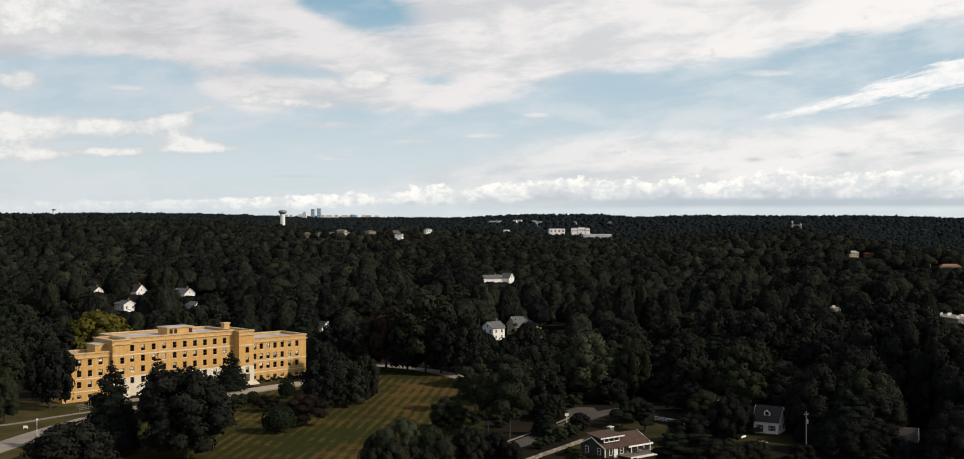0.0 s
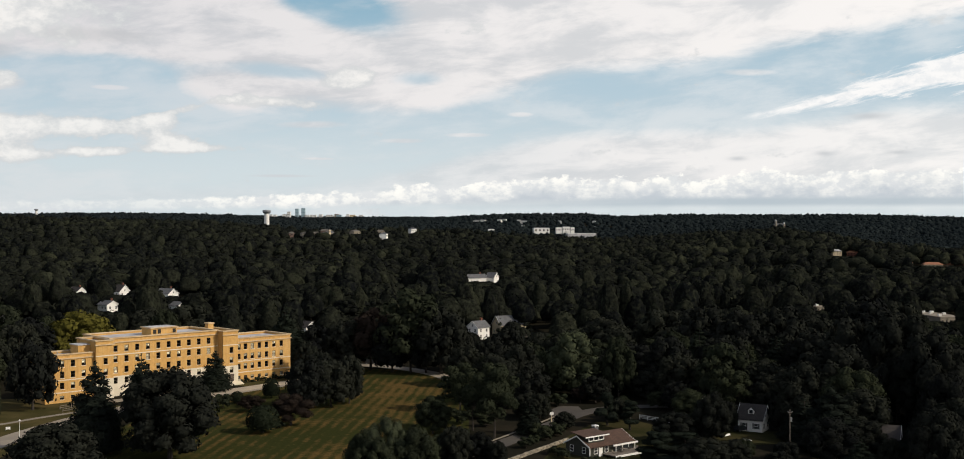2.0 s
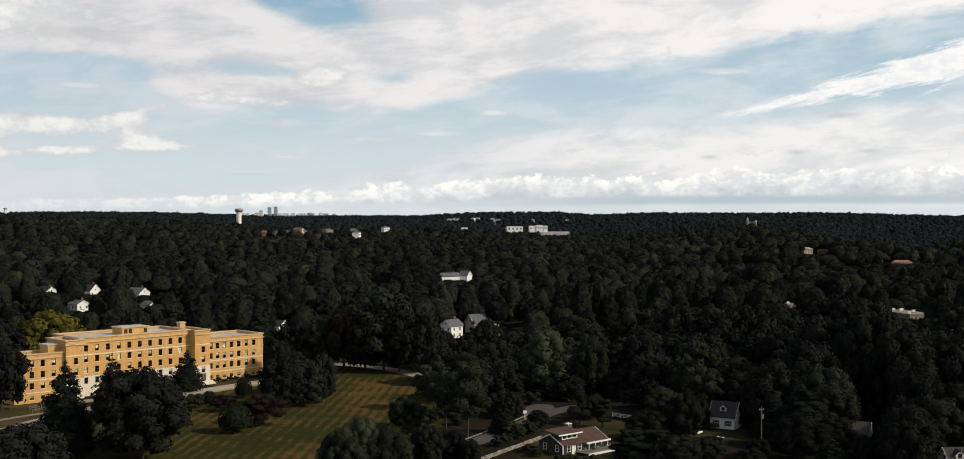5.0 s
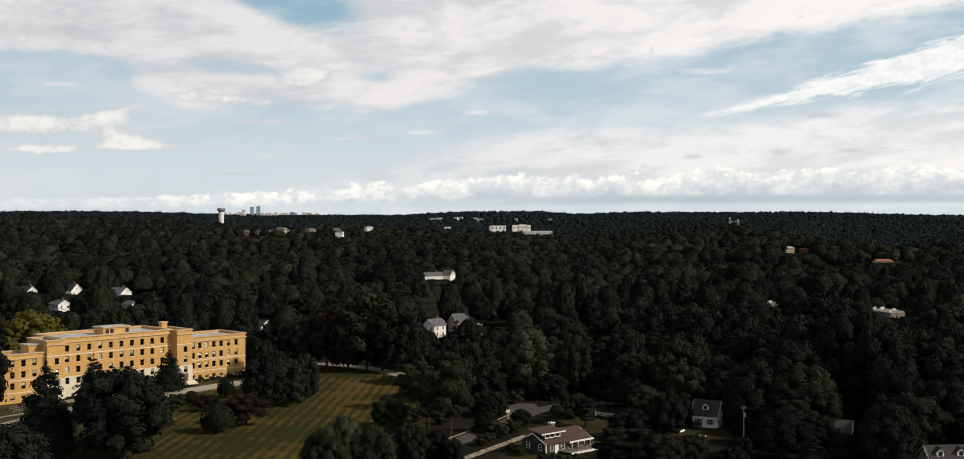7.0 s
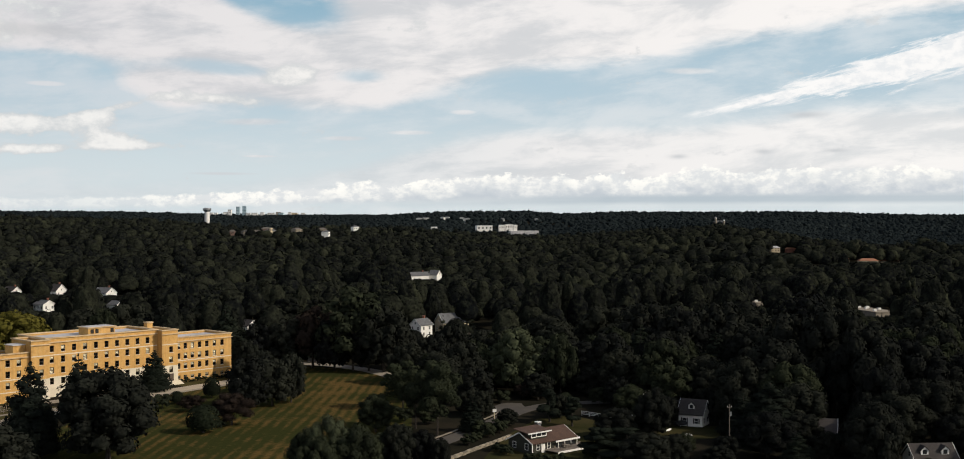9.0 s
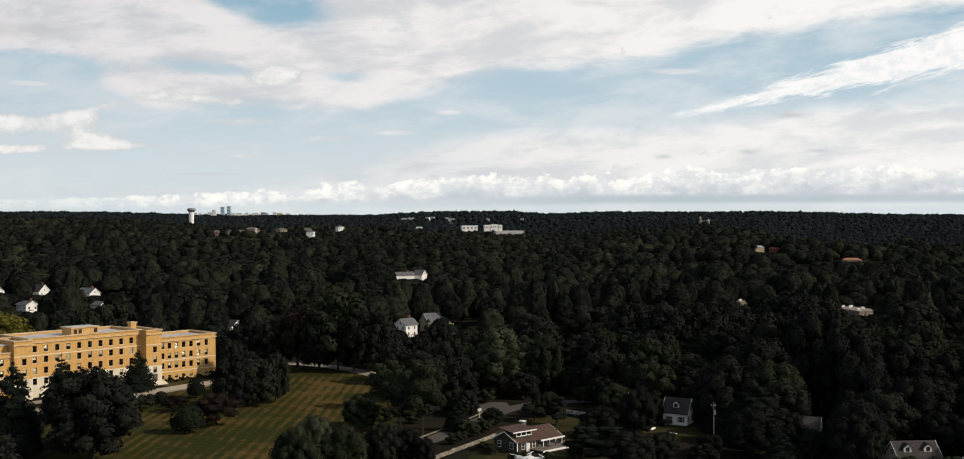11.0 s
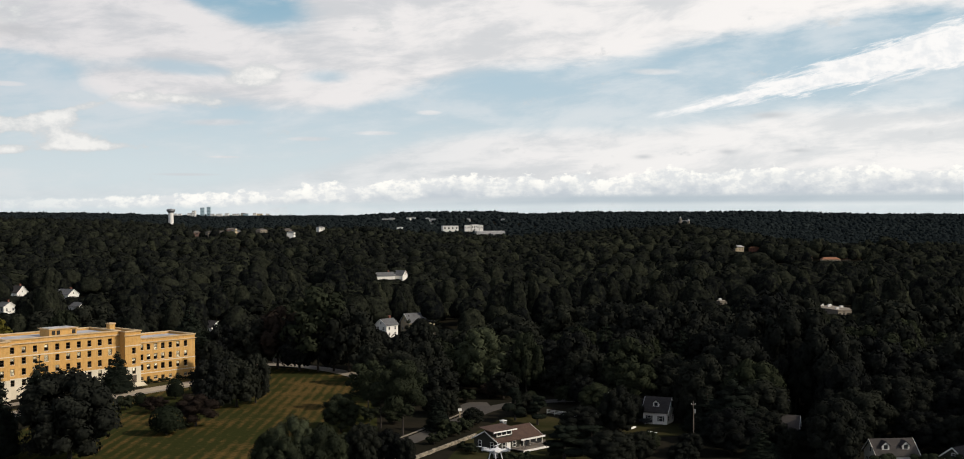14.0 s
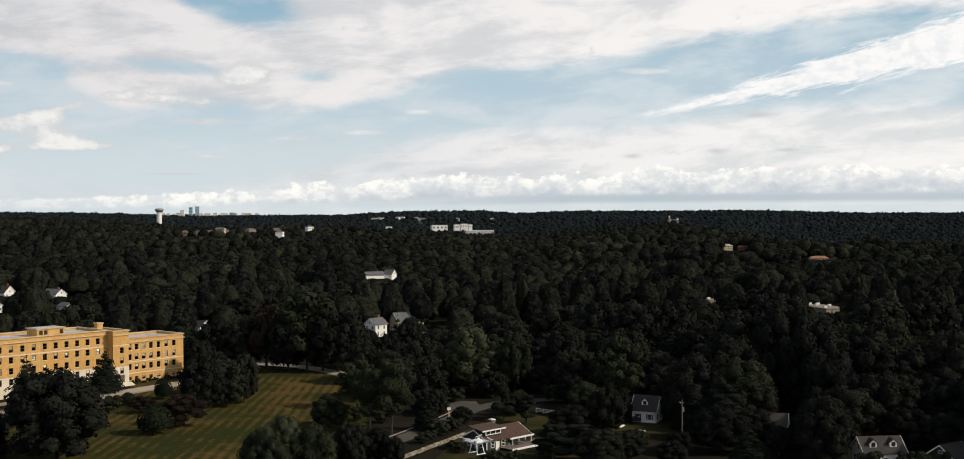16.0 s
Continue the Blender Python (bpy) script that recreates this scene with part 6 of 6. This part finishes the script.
for i, (px, py, w) in enumerate(((350, 1108, 12), (368, 1090, 17), (387, 1102, 10), (405, 1088, 15))):
    block_building("apartment_house", px, py, 14 * i - 20, w, 9, 5.2 + 0.9 * (i % 2), "cream" if i % 2 else "old_stone", "terracotta", "tan apartment house with a terracotta roof", "house", 2, 5, pitched=True)
# castle-like pile on the knoll
cz = float(ground_z(386, 1850))
block_building("mansion", 387, 1850, 8, 17, 12, 13, "old_brick", "grey_roof", "large dark brick mansion on the wooded knoll", "building", 3, 7, pitched=True)
for dx, hh in ((-6, 19), (7, 15)):
    t = base("tower", 386 + dx, 1840, cz, 0, "pale round turret beside the brick mansion", "tower", "mansion turrets")
    bm = bmesh.new()
    tube(bm, (0, 0, -1), (0, 0, hh), 1.7, 1.7, 12)
    part("shaft", bm, "old_stone", t)
    bm = bmesh.new()
    tube(bm, (0, 0, hh), (0, 0, hh + 3), 2.0, 0.1, 12)
    part("roof", bm, "gravel", t)


def water_tower(x, y, top, size=1.0):
    z = float(ground_z(x, y))
    t = base("water_tower", x, y, z, 0, "white water tower with a broad tank on a thick stem", "tower")
    h = top - z
    bm = bmesh.new()
    tube(bm, (0, 0, -1), (0, 0, h - 9 * size), 5.6 * size, 5.6 * size, 24)
    part("stem", bm, "trim", t)
    bm = bmesh.new()
    prof = [(r * size, h - d * size) for r, d in ((5.7, 9.2), (8.6, 6.2), (9.4, 4.0), (9.2, 1.6), (6.5, 0.4), (0.2, 0.0))]
    rings = [[bm.verts.new((r * math.cos(a * math.pi / 14), r * math.sin(a * math.pi / 14), q)) for a in range(28)] for r, q in prof]
    for a, b in zip(rings, rings[1:]):
        for i in range(28):
            j = (i + 1) % 28
            bm.faces.new((a[i], a[j], b[j], b[i]))
    bm.faces.new(rings[0][::-1])
    bm.faces.new(rings[-1])
    part("tank", bm, "metal", t, "grey-white tank")
    return t


water_tower(-599, 2600, 74.0)
water_tower(-1492, 3440, 81.0, 0.62)
# the small town on the rise
for x, y, turn, w, d, top, wall, roof in ((-264, 1500, 20, 15, 10, 37, "old_stone", "grey_roof"), (-262, 1490, 20, 3.0, 3.0, 41, "cream", "grey_roof"), (-290, 1510, 5, 26, 10, 36, "old_stone", "old_slate"),
                                          (-312, 1520, 8, 22, 10, 36, "old_brick", "old_slate"), (-193, 1500, 60, 11, 9, 36, "white", "grey_roof"), (-246, 1600, 30, 13, 9, 38, "old_stone", "old_slate"),
                                          (-283, 1580, 0, 15, 10, 39, "old_brick", "old_slate"), (-215, 1620, 0, 14, 9, 38, "old_stone", "old_slate"), (-170, 1640, 10, 9, 8, 41, "white", "grey_roof")):
    block_building("town_house", x, y, turn + 25, w, d, top - float(ground_z(x, y)), wall, roof, "old building with a grey roof on the town hill", "house", 3, 3, pitched=w > 5)
# white works in the far valley
for x, y, w, d, top in ((18, 2500, 34, 16, 35), (56, 2520, 12, 8, 36), (72, 2525, 16, 9, 37.5), (86, 2535, 8, 8, 36), (-84, 2350, 12, 8, 33.7)):
    block_building("factory", x, y, 12, w, d, top - float(ground_z(x, y)), "trim", "gravel", "white industrial building in the far valley", "building", 2, 4)
block_building("warehouse", 91, 2200, 10, 54, 20, 27.4 - float(ground_z(91, 2200)), "gravel", "trim", "long pale warehouse in the far valley", "building", 1, 8)
# houses along the far crest
rng = random.Random(8)
for i in range(9):
    x = rng.uniform(-150, 190)
    y = 2960 + rng.uniform(-15, 30)
    block_building("ridge_house", x, y, rng.uniform(-20, 20), rng.uniform(8, 14), 9, 13.0, "white", "grey_roof", "white house on the far crest", "house", 2, 3, pitched=True)
# the city on the horizon
for x, w, top, wall in ((-901, 13, 95, "glass_tower"), (-884, 14, 97, "glass_tower"), (-930, 13, 84, "trim"), (-944, 10, 72, "trim"), (-960, 14, 68, "trim"), (-1010, 12, 67, "trim"), (-860, 16, 66, "trim"),
                        (-838, 22, 66, "trim"), (-805, 14, 70, "trim"), (-780, 26, 66, "trim"), (-752, 16, 72, "old_stone"), (-735, 20, 68, "glass_tower"), (-705, 12, 72, "trim"), (-690, 24, 67, "cream"), (-660, 14, 66, "trim"), (-990, 10, 66, "trim")):
    block_building("office_tower" if top > 80 else "city_block", x, 4400 + (x % 7) * 12, 0, w, 16, (top - 6 if top > 80 else 63 + (top - 60) * 0.45) - float(ground_z(x, 4400)), wall, "gravel",
                   "tall glass office tower on the horizon" if top > 80 else "pale city building on the horizon", "building", 4, 3)

# ---------------------------------------------------------------- a small drone hovering before the camera


def drone(x, y, z, turn):
    d = base("quadcopter_drone", x, y, z, turn, "small white quadcopter drone hovering over the lawn edge", "drone")
    bm = bmesh.new()
    bmesh.ops.create_uvsphere(bm, u_segments=16, v_segments=10, radius=1.0, matrix=Matrix.Diagonal((0.105, 0.085, 0.042, 1)))
    part("body", bm, "drone_white", d)
    for i in range(4):
        a = math.pi / 4 + i * math.pi / 2
        e = Vector((0.19 * math.cos(a), 0.19 * math.sin(a), 0.012))
        bm = bmesh.new()
        tube(bm, (0.05 * math.cos(a), 0.05 * math.sin(a), 0.0), e, 0.028, 0.018, 8)
        arm = part("arm", bm, "drone_white", d)
        bm = bmesh.new()
        tube(bm, e + Vector((0, 0, -0.018)), e + Vector((0, 0, 0.03)), 0.021, 0.019, 10)
        part("motor", bm, "metal", arm)
        bm = bmesh.new()
        s = 0.5 + i * 1.3
        for t in (0, math.pi):
            u, v = Vector((math.cos(s + t), math.sin(s + t), 0)), Vector((-math.sin(s + t), math.cos(s + t), 0))
            o = e + Vector((0, 0, 0.034))
            pts = [o - v * 0.005, o + u * 0.05 - v * 0.013, o + u * 0.115 - v * 0.006, o + u * 0.12 + v * 0.004, o + u * 0.05 + v * 0.012, o + v * 0.005]
            lo = [bm.verts.new(p) for p in pts]
            hi = [bm.verts.new(p + Vector((0, 0, 0.003))) for p in pts]
            bm.faces.new(lo[::-1])
            bm.faces.new(hi)
            for k in range(6):
                bm.faces.new((lo[k], lo[(k + 1) % 6], hi[(k + 1) % 6], hi[k]))
        part("propeller", bm, "drone_white", arm)
    for s in (-1, 1):
        bm = bmesh.new()
        for t in (-1, 1):
            tube(bm, (0.05 * t, 0.055 * s, -0.02), (0.065 * t, 0.095 * s, -0.165), 0.008, 0.007, 6)
        tube(bm, (-0.085, 0.096 * s, -0.168), (0.085, 0.096 * s, -0.168), 0.0085, 0.0085, 6)
        part("landing_skid", bm, "drone_white", d)
    bm = bmesh.new()
    box(bm, -0.03, 0.03, -0.028, 0.028, -0.10, -0.05, 0.008)
    cm = part("gimbal_camera", bm, "metal", d, "grey gimbal camera")
    bm = bmesh.new()
    tube(bm, (0, -0.028, -0.075), (0, -0.042, -0.075), 0.016, 0.016, 10)
    part("lens", bm, "black", cm)
    return d


drone(0.665, 17.0, 53.38, 35)
